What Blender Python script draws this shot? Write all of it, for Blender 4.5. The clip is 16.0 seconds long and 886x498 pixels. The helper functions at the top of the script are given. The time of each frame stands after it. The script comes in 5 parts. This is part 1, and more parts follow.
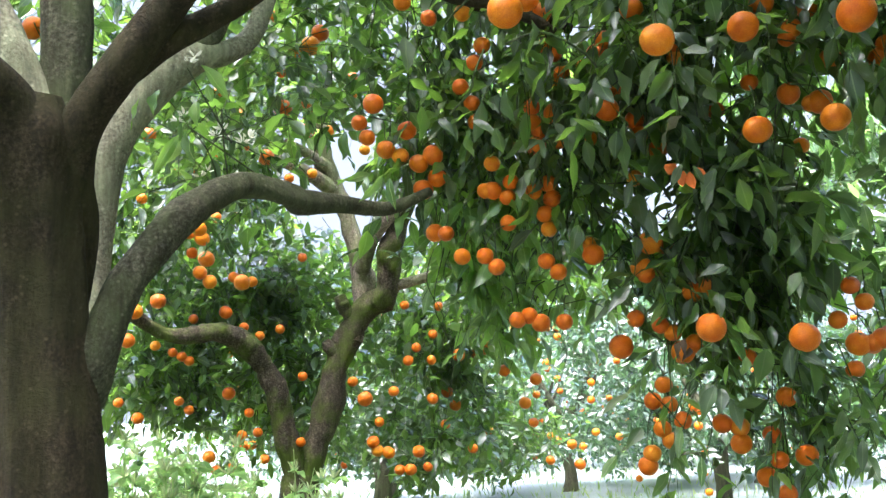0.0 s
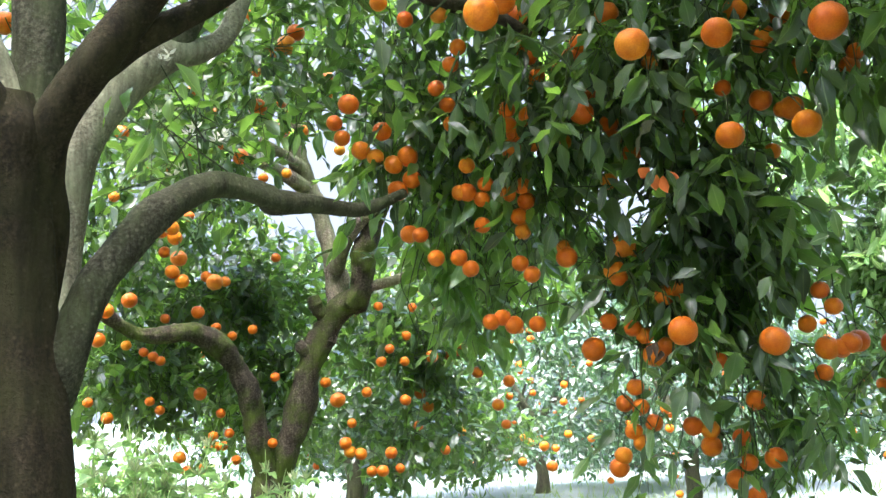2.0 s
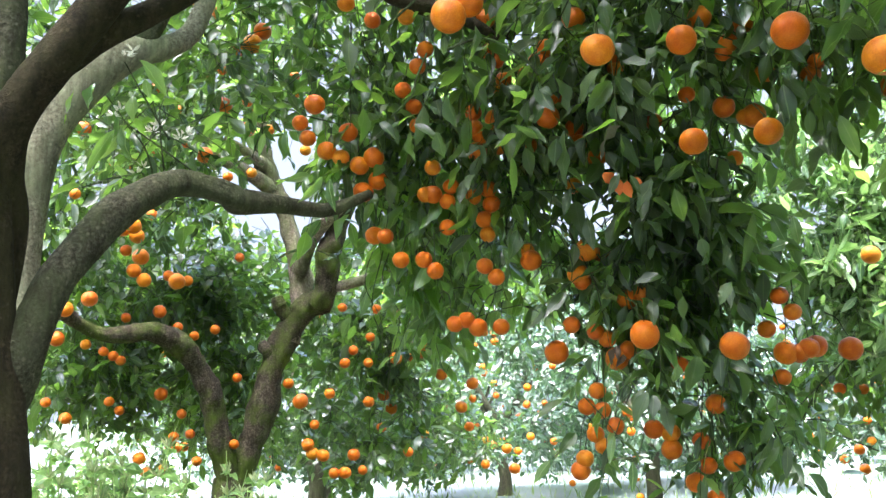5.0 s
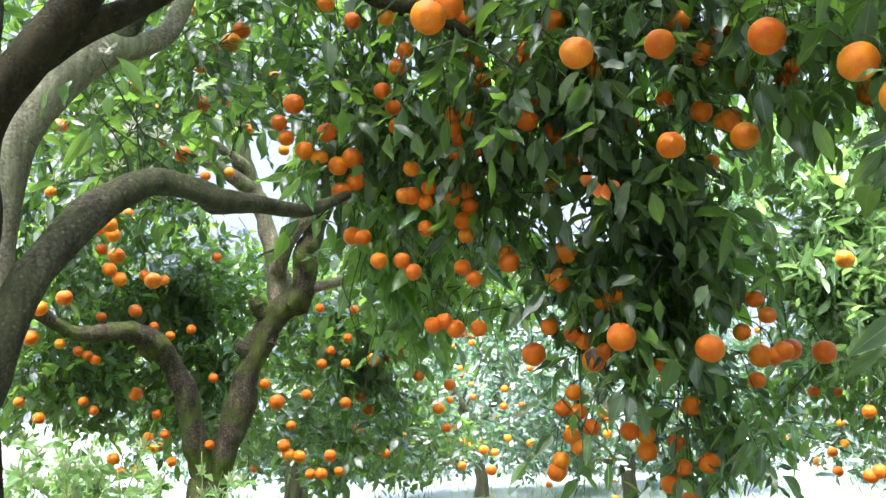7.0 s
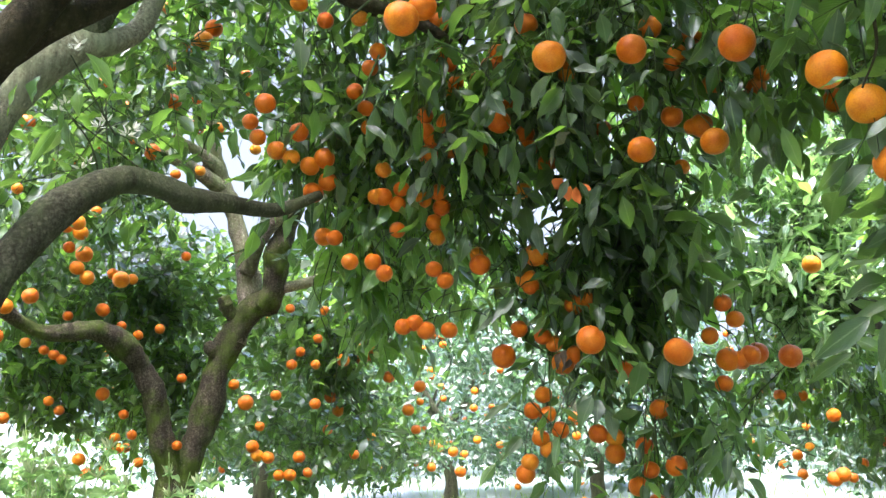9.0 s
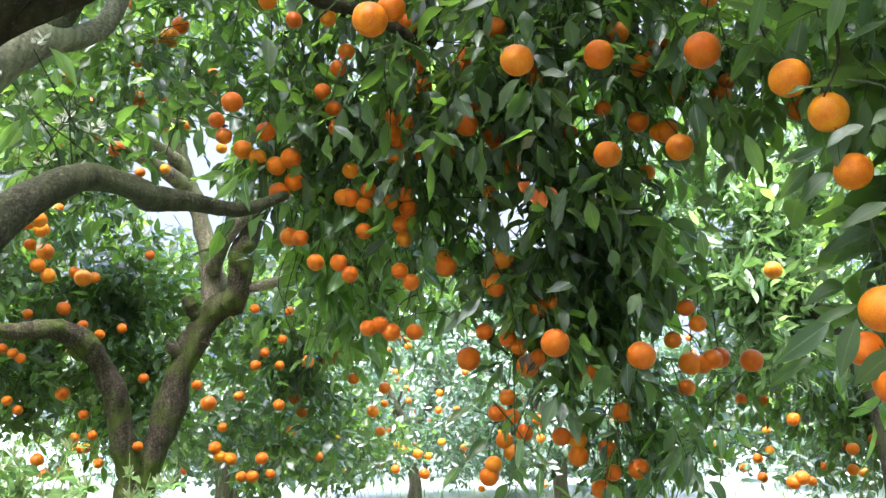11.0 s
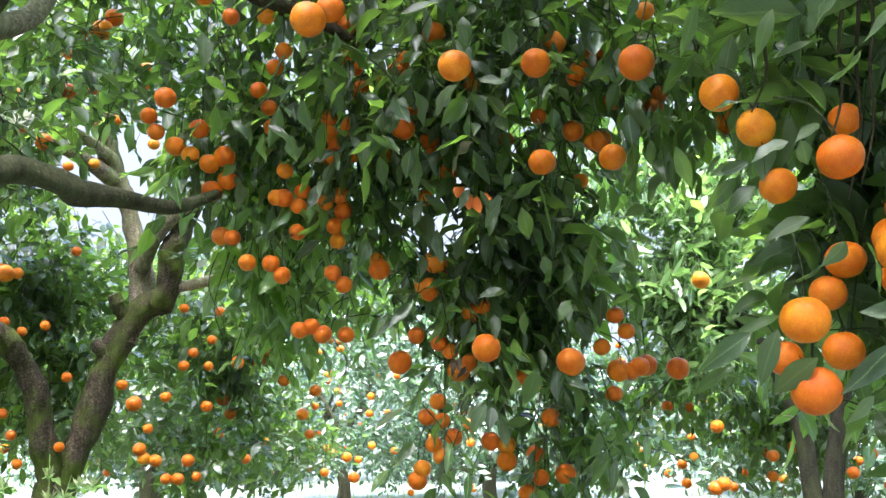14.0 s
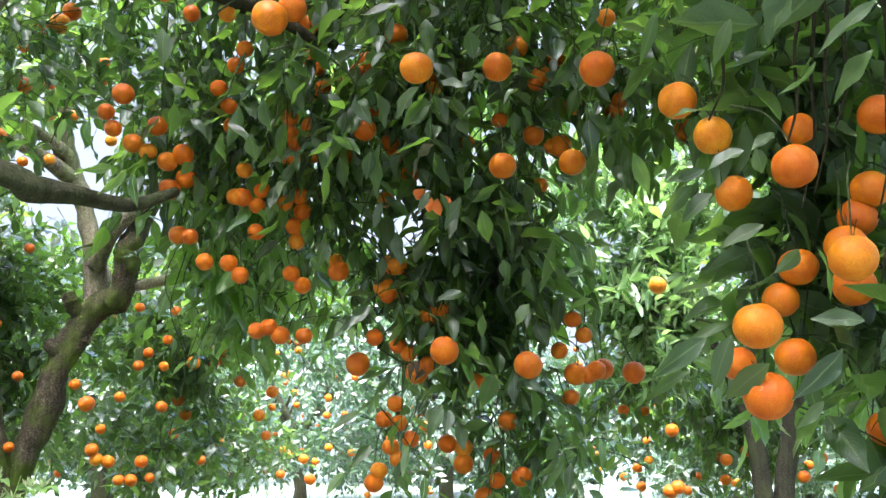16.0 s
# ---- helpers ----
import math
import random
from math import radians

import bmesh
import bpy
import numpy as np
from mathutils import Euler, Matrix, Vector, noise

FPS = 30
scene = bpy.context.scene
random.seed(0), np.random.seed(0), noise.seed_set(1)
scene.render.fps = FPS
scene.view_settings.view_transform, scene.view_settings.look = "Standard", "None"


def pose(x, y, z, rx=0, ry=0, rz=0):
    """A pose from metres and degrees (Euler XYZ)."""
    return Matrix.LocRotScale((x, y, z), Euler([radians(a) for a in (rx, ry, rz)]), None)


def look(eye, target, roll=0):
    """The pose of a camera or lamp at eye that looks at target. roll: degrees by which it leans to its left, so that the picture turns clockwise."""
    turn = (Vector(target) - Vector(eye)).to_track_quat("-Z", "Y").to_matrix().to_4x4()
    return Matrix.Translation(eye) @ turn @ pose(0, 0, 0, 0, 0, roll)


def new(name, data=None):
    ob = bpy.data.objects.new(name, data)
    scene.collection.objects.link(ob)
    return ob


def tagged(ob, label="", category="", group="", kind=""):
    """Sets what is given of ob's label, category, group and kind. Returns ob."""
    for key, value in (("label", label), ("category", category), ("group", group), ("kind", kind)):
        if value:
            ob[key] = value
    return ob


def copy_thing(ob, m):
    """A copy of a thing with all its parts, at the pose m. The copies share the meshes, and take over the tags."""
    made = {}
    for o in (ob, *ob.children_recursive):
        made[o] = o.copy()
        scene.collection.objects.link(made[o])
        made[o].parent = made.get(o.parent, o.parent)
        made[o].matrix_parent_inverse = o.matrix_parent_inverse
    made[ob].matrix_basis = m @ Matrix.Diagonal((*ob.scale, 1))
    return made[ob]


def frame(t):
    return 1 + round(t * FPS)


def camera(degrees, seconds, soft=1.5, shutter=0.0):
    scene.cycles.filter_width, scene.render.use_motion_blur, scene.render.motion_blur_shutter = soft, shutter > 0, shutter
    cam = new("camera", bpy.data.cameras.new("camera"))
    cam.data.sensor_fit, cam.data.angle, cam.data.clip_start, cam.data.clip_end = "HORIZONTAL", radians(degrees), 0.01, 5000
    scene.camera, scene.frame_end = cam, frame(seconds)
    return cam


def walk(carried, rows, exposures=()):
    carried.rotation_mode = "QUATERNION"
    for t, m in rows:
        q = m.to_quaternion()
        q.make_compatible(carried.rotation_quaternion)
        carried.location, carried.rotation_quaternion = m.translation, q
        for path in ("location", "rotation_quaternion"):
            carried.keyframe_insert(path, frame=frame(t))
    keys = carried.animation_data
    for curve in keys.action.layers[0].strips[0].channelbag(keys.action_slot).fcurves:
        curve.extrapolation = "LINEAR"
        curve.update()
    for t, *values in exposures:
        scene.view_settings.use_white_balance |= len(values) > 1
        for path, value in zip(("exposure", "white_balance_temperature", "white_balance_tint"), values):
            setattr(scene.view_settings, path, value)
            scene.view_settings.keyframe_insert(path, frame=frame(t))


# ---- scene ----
cam = camera(50.0, 16.0, soft=1.4)

# ---- camera: a slow pan to the right on a standing head ----
LEVEL = pose(0, 0, 1.0, 9.7, 1.718, 0.294)
PAN_AXIS = Vector((-0.054, 0.3197, 0.946))
PIVOT = Vector((0, -0.045, 0))  # the head turns a little behind the lens
PAN = (
    (0.0, 0.0), (0.5, 0.38), (1.0, 0.78), (1.5, 1.19), (2.0, 1.62), (2.5, 2.04), (3.0, 2.43), (3.5, 2.80), (4.0, 3.14),
    (6.5, 4.85), (7.0, 5.19), (7.5, 5.54), (8.0, 5.95), (8.5, 6.45), (9.0, 6.99), (11.5, 9.75), (12.0, 10.47), (12.5, 11.17),
    (13.0, 11.85), (13.5, 12.55), (14.0, 13.24), (14.5, 13.93), (15.0, 14.59), (15.5, 15.24), (16.0, 15.77))
walk(cam, [(t, LEVEL @ Matrix.Translation(PIVOT) @ Matrix.Rotation(radians(-a), 4, PAN_AXIS) @ Matrix.Translation(-PIVOT) @ pose(0, 0, 0, 90)) for t, a in PAN],
     exposures=[(0.0, 3.43, 5950, 12), (16.0, 3.43, 5950, 12)])

# ---- overcast daylight ----
world = bpy.data.worlds.new("overcast_sky")
scene.world = world
world.use_nodes = True
wn = world.node_tree
sky = wn.nodes.new("ShaderNodeTexSky")
sky.sky_type = 'NISHITA'
sky.sun_disc = False
sky.sun_elevation, sky.sun_rotation = radians(69), radians(218)
sky.air_density, sky.dust_density, sky.ozone_density = 1.0, 5.0, 1.0
wn.links.new(sky.outputs[0], wn.nodes["Background"].inputs[0])
wn.nodes["Background"].inputs[1].default_value = 0.15

sun_data = bpy.data.lights.new("sun", 'SUN')
sun_data.energy, sun_data.angle, sun_data.color = 1.5, radians(40), (1.0, 0.985, 0.96)
sun = new("sun", sun_data)
sun.matrix_world = look((-3.5, -4.5, 15), (0, 0, 0))


# ---- materials ----
def material(name):
    m = bpy.data.materials.new(name)
    m.use_nodes = True
    nt = m.node_tree
    return m, nt, nt.nodes["Principled BSDF"]


def node(nt, kind, **values):
    n = nt.nodes.new(kind)
    for key, value in values.items():
        n.inputs[key].default_value = value
    return n


def ramp(nt, source, *stops):
    r = nt.nodes.new("ShaderNodeValToRGB")
    while len(r.color_ramp.elements) < len(stops):
        r.color_ramp.elements.new(0.5)
    for e, (at, colour) in zip(r.color_ramp.elements, stops):
        e.position, e.color = at, (*colour, 1)
    nt.links.new(source, r.inputs[0])
    return r.outputs[0]


def bump(nt, height, strength, distance, target):
    b = node(nt, "ShaderNodeBump", Strength=strength, Distance=distance)
    nt.links.new(height, b.inputs["Height"])
    nt.links.new(b.outputs[0], target.inputs["Normal"])


def piece_random(nt):
    """One random number for each leaf, whether it is an object of its own or one of many in a mesh."""
    g, o = nt.nodes.new("ShaderNodeNewGeometry"), nt.nodes.new("ShaderNodeObjectInfo")
    a = nt.nodes.new("ShaderNodeMath")
    a.operation = 'ADD'
    nt.links.new(g.outputs["Random Per Island"], a.inputs[0])
    nt.links.new(o.outputs["Random"], a.inputs[1])
    f = nt.nodes.new("ShaderNodeMath")
    f.operation = 'FRACT'
    nt.links.new(a.outputs[0], f.inputs[0])
    return f.outputs[0]


def leaf_material(name, dark, mean, light, glow, through_share=0.35, rough=0.36, gloss=0.5, wax=0.0):
    m, nt, p = material(name)
    rnd = piece_random(nt)
    base = ramp(nt, rnd, (0.0, dark), (0.55, mean), (0.93, light), (1.0, (light[0] * 1.3, light[1] * 1.1, light[2])))
    # about a third of the leaves show their paler, duller underside
    spread = nt.nodes.new("ShaderNodeMath")
    spread.operation = 'MULTIPLY'
    nt.links.new(rnd, spread.inputs[0])
    spread.inputs[1].default_value = 13.7
    second = nt.nodes.new("ShaderNodeMath")
    second.operation = 'FRACT'
    nt.links.new(spread.outputs[0], second.inputs[0])
    under_side = nt.nodes.new("ShaderNodeMix")
    under_side.data_type = 'RGBA'
    nt.links.new(ramp(nt, second.outputs[0], (0.66, (0, 0, 0)), (0.72, (1, 1, 1))), under_side.inputs[0])
    nt.links.new(base, under_side.inputs[6])
    under_side.inputs[7].default_value = (mean[0] * 1.7 + 0.008, mean[1] * 1.35 + 0.008, mean[2] * 1.6 + 0.008, 1)
    base = under_side.outputs[2]
    uv = nt.nodes.new("ShaderNodeUVMap")
    # side veins run slantwise from the midrib
    sep = nt.nodes.new("ShaderNodeSeparateXYZ")
    nt.links.new(uv.outputs[0], sep.inputs[0])
    ab = nt.nodes.new("ShaderNodeMath")
    ab.operation = 'ABSOLUTE'
    nt.links.new(sep.outputs[0], ab.inputs[0])
    sl = nt.nodes.new("ShaderNodeMath")
    sl.operation = 'MULTIPLY_ADD'
    nt.links.new(ab.outputs[0], sl.inputs[0])
    sl.inputs[1].default_value = -0.8
    nt.links.new(sep.outputs[1], sl.inputs[2])
    w = nt.nodes.new("ShaderNodeMath")
    w.operation = 'MULTIPLY'
    nt.links.new(sl.outputs[0], w.inputs[0])
    w.inputs[1].default_value = 72.0
    sn = nt.nodes.new("ShaderNodeMath")
    sn.operation = 'SINE'
    nt.links.new(w.outputs[0], sn.inputs[0])
    rib = nt.nodes.new("ShaderNodeMath")
    rib.operation = 'LESS_THAN'
    nt.links.new(ab.outputs[0], rib.inputs[0])
    rib.inputs[1].default_value = 0.042
    mix = nt.nodes.new("ShaderNodeMix")
    mix.data_type = 'RGBA'
    nt.links.new(rib.outputs[0], mix.inputs[0])
    nt.links.new(base, mix.inputs[6])
    mix.inputs[7].default_value = (light[0] * 1.9, light[1] * 1.6, light[2] * 1.7, 1)
    # blotches of age
    tc = nt.nodes.new("ShaderNodeTexCoord")
    nz = node(nt, "ShaderNodeTexNoise", Scale=55.0, Detail=4.0)
    nt.links.new(tc.outputs["Object"], nz.inputs["Vector"])
    blot = nt.nodes.new("ShaderNodeMix")
    blot.data_type, blot.blend_type = 'RGBA', 'MULTIPLY'
    blot.inputs[0].default_value = 0.8
    nt.links.new(mix.outputs[2], blot.inputs[6])
    nt.links.new(ramp(nt, nz.outputs[0], (0.32, (0.5, 0.56, 0.5)), (0.68, (1.25, 1.18, 1.05))), blot.inputs[7])
    nt.links.new(blot.outputs[2], p.inputs["Base Color"])
    dull = nt.nodes.new("ShaderNodeMapRange")
    dull.inputs["To Min"].default_value, dull.inputs["To Max"].default_value = rough * 0.7, min(0.8, rough * 1.5)
    nt.links.new(second.outputs[0], dull.inputs["Value"])
    nt.links.new(dull.outputs[0], p.inputs["Roughness"])
    p.inputs["Specular IOR Level"].default_value = gloss
    p.inputs["Coat Weight"].default_value, p.inputs["Coat Roughness"].default_value = wax, 0.2
    bump(nt, sn.outputs[0], 0.24, 0.0009, p)
    t = nt.nodes.new("ShaderNodeBsdfTranslucent")
    t.inputs[0].default_value = (*glow, 1)
    s = nt.nodes.new("ShaderNodeMixShader")
    # thin young leaves let more light through than thick old ones
    third = nt.nodes.new("ShaderNodeMath")
    third.operation = 'MULTIPLY'
    nt.links.new(rnd, third.inputs[0])
    third.inputs[1].default_value = 37.3
    chance = nt.nodes.new("ShaderNodeMath")
    chance.operation = 'FRACT'
    nt.links.new(third.outputs[0], chance.inputs[0])
    share = nt.nodes.new("ShaderNodeMapRange")
    share.inputs["To Min"].default_value, share.inputs["To Max"].default_value = through_share * 0.35, min(0.75, through_share * 1.65)
    nt.links.new(chance.outputs[0], share.inputs["Value"])
    nt.links.new(share.outputs[0], s.inputs[0])
    nt.links.new(p.outputs[0], s.inputs[1])
    nt.links.new(t.outputs[0], s.inputs[2])
    nt.links.new(s.outputs[0], nt.nodes["Material Output"].inputs[0])
    return m


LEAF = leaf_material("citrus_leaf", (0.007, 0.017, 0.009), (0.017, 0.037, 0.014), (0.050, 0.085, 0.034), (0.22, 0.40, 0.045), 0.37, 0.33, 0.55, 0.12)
LEAF_NEAR = leaf_material("near_citrus_leaf", (0.010, 0.026, 0.010), (0.024, 0.053, 0.017), (0.060, 0.102, 0.040), (0.22, 0.40, 0.05), 0.34, 0.38, 0.5, 0.05)
# paler copy of LEAF, with light from behind the boughs mixed into its colour
LEAF_MID = leaf_material("mid_citrus_leaf", (0.008, 0.023, 0.011), (0.022, 0.054, 0.020), (0.078, 0.135, 0.052), (0.21, 0.39, 0.05), 0.36, 0.25, 0.7, 0.6)
# the light on the twin-stemmed tree is part of this leaf colour
LEAF_LIT = leaf_material("lit_citrus_leaf", (0.03, 0.08, 0.03), (0.088, 0.175, 0.068), (0.19, 0.28, 0.14), (0.29, 0.50, 0.12), 0.38, 0.22, 0.8, 0.9)
# young growth on the near tree; elsewhere its bright colour stands for backlight
LEAF_YOUNG_LIT = leaf_material("young_and_backlit_citrus_leaf", (0.03, 0.085, 0.022), (0.075, 0.165, 0.04), (0.15, 0.26, 0.08), (0.32, 0.54, 0.075), 0.42, 0.24, 0.8, 0.8)
# pale bluish tones imitate sky light and glints on the far leaves
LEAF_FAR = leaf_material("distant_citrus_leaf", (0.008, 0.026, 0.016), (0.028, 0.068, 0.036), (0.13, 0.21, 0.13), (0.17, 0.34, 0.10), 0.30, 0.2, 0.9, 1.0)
WEED = leaf_material("weed_leaf", (0.06, 0.14, 0.035), (0.12, 0.24, 0.065), (0.22, 0.34, 0.12), (0.34, 0.54, 0.15), 0.42, 0.5)
WEED_SPIKE = leaf_material("weed_flower_spike", (0.16, 0.22, 0.09), (0.24, 0.31, 0.14), (0.34, 0.40, 0.22), (0.40, 0.52, 0.22), 0.35, 0.6)


def peel_material(name, k):
    m, nt, p = material(name)
    o = nt.nodes.new("ShaderNodeObjectInfo")
    base = ramp(nt, o.outputs["Random"], (0.0, (0.55, 0.105 * k, 0.004)), (0.55, (0.61, 0.135 * k, 0.005)), (0.88, (0.64, 0.165 * k, 0.007)), (1.0, (0.66, 0.215 * k, 0.012)))
    tc = nt.nodes.new("ShaderNodeTexCoord")
    nz = node(nt, "ShaderNodeTexNoise", Scale=22.0, Detail=4.0)
    nt.links.new(tc.outputs["Object"], nz.inputs["Vector"])
    wide = node(nt, "ShaderNodeTexNoise", Scale=2.6, Detail=3.0)
    nt.links.new(tc.outputs["Object"], wide.inputs["Vector"])
    blush = nt.nodes.new("ShaderNodeMix")
    blush.data_type, blush.blend_type = 'RGBA', 'MULTIPLY'
    blush.inputs[0].default_value = 1.0
    nt.links.new(base, blush.inputs[6])
    nt.links.new(ramp(nt, wide.outputs[0], (0.3, (0.86, 0.66, 0.62)), (0.72, (1.03, 1.12, 1.1))), blush.inputs[7])
    mix = nt.nodes.new("ShaderNodeMix")
    mix.data_type, mix.blend_type = 'RGBA', 'MULTIPLY'
    mix.inputs[0].default_value = 0.8
    nt.links.new(blush.outputs[2], mix.inputs[6])
    nt.links.new(ramp(nt, nz.outputs[0], (0.3, (0.8, 0.68, 0.6)), (0.65, (1.05, 1.05, 1.0))), mix.inputs[7])
    nt.links.new(mix.outputs[2], p.inputs["Base Color"])
    p.inputs["Roughness"].default_value = 0.36
    p.inputs["Specular IOR Level"].default_value = 0.22
    pores = node(nt, "ShaderNodeTexVoronoi", Scale=48.0)
    nt.links.new(tc.outputs["Object"], pores.inputs["Vector"])
    bump(nt, pores.outputs["Distance"], 0.45, 0.0012, p)
    return m


PEEL = peel_material("orange_peel", 1.15)
# yellower copy of PEEL: the opener sky light on these fruits, as colour
PEEL_LIT = peel_material("lit_orange_peel", 1.22)


def bark_material(name, low, mid, high, moss):
    m, nt, p = material(name)
    tc = nt.nodes.new("ShaderNodeTexCoord")
    big = node(nt, "ShaderNodeTexNoise", Scale=7.0, Detail=6.0, Roughness=0.65)
    fine = node(nt, "ShaderNodeTexNoise", Scale=120.0, Detail=5.0, Roughness=0.7)
    spots = node(nt, "ShaderNodeTexVoronoi", Scale=64.0)
    for n in (big, fine, spots):
        nt.links.new(tc.outputs["Object"], n.inputs["Vector"])
    base = ramp(nt, fine.outputs[0], (0.34, low), (0.5, mid), (0.66, high))
    mix = nt.nodes.new("ShaderNodeMix")
    mix.data_type = 'RGBA'
    nt.links.new(ramp(nt, big.outputs[0], (0.42, (0, 0, 0)), (0.62, (1, 1, 1))), mix.inputs[0])
    nt.links.new(base, mix.inputs[6])
    mix.inputs[7].default_value = (*moss, 1)
    dots = nt.nodes.new("ShaderNodeMix")
    dots.data_type = 'RGBA'
    sparse = node(nt, "ShaderNodeTexNoise", Scale=26.0, Detail=2.0)
    nt.links.new(tc.outputs["Object"], sparse.inputs["Vector"])
    few = nt.nodes.new("ShaderNodeMix")
    few.data_type, few.blend_type = 'RGBA', 'MULTIPLY'
    few.inputs[0].default_value = 1.0
    nt.links.new(ramp(nt, spots.outputs["Distance"], (0.14, (0.5, 0.5, 0.5)), (0.3, (0, 0, 0))), few.inputs[6])
    nt.links.new(ramp(nt, sparse.outputs[0], (0.5, (0, 0, 0)), (0.62, (1, 1, 1))), few.inputs[7])
    nt.links.new(few.outputs[2], dots.inputs[0])
    tall = nt.nodes.new("ShaderNodeMapping")
    tall.inputs["Scale"].default_value = (1, 1, 0.16)
    nt.links.new(tc.outputs["Object"], tall.inputs["Vector"])
    streak = node(nt, "ShaderNodeTexNoise", Scale=34.0, Detail=5.0, Roughness=0.65)
    nt.links.new(tall.outputs[0], streak.inputs["Vector"])
    run = nt.nodes.new("ShaderNodeMix")
    run.data_type, run.blend_type = 'RGBA', 'MULTIPLY'
    run.inputs[0].default_value = 0.85
    nt.links.new(mix.outputs[2], run.inputs[6])
    nt.links.new(ramp(nt, streak.outputs[0], (0.32, (0.45, 0.42, 0.4)), (0.68, (1.5, 1.5, 1.45))), run.inputs[7])
    nt.links.new(run.outputs[2], dots.inputs[6])
    dots.inputs[7].default_value = (high[0] * 1.7, high[1] * 1.7, high[2] * 1.6, 1)
    nt.links.new(dots.outputs[2], p.inputs["Base Color"])
    p.inputs["Roughness"].default_value = 0.9
    p.inputs["Specular IOR Level"].default_value = 0.15
    add = nt.nodes.new("ShaderNodeMath")
    add.operation = 'MULTIPLY_ADD'
    nt.links.new(big.outputs[0], add.inputs[0])
    add.inputs[1].default_value = 1.5
    nt.links.new(fine.outputs[0], add.inputs[2])
    bump(nt, add.outputs[0], 1.0, 0.012, p)
    return m


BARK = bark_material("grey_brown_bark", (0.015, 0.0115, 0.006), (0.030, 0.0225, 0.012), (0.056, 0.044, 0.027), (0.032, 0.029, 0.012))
# one pale tone for lichen and for the light on the limbs behind
BARK_PALE = bark_material("lichen_and_lit_pale_bark", (0.113, 0.104, 0.076), (0.249, 0.233, 0.165), (0.373, 0.353, 0.261), (0.259, 0.270, 0.171))
BARK_DARK = bark_material("dark_greenish_bark", (0.008, 0.007, 0.005), (0.019, 0.018, 0.012), (0.041, 0.038, 0.028), (0.024, 0.028, 0.012))
# lighter copy of BARK that carries the light falling on the limbs
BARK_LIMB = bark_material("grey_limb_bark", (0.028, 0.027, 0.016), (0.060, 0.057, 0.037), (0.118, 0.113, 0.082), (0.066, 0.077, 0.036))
# bark made paler so the shaded upper fork looks lit
BARK_UPPER_LIT = bark_material("pale_lit_upper_bark", (0.090, 0.068, 0.057), (0.232, 0.183, 0.150), (0.450, 0.375, 0.315), (0.195, 0.203, 0.105))
BARK_MOSSY = bark_material("mossy_bark", (0.022, 0.017, 0.012), (0.058, 0.046, 0.032), (0.13, 0.11, 0.085), (0.078, 0.112, 0.016))
TWIG = bark_material("green_twig_bark", (0.026, 0.036, 0.013), (0.048, 0.062, 0.025), (0.08, 0.095, 0.045), (0.045, 0.078, 0.022))


def plain(name, a, b, scale, rough):
    m, nt, p = material(name)
    tc = nt.nodes.new("ShaderNodeTexCoord")
    nz = node(nt, "ShaderNodeTexNoise", Scale=scale, Detail=5.0)
    nt.links.new(tc.outputs["Object"], nz.inputs["Vector"])
    nt.links.new(ramp(nt, nz.outputs[0], (0.3, a), (0.7, b)), p.inputs["Base Color"])
    p.inputs["Roughness"].default_value = rough
    return m


CALYX = plain("calyx_green", (0.07, 0.10, 0.03), (0.13, 0.16, 0.05), 200.0, 0.7)
FLOWER = plain("petal_white", (0.70, 0.66, 0.52), (0.82, 0.80, 0.70), 90.0, 0.6)
DRY = plain("withered_leaf", (0.09, 0.085, 0.045), (0.2, 0.185, 0.11), 60.0, 0.7)
BROWN = plain("brown_dead_leaf", (0.022, 0.012, 0.005), (0.060, 0.033, 0.013), 70.0, 0.85)
PULP = plain("dried_split_peel", (0.34, 0.065, 0.005), (0.45, 0.11, 0.01), 80.0, 0.9)


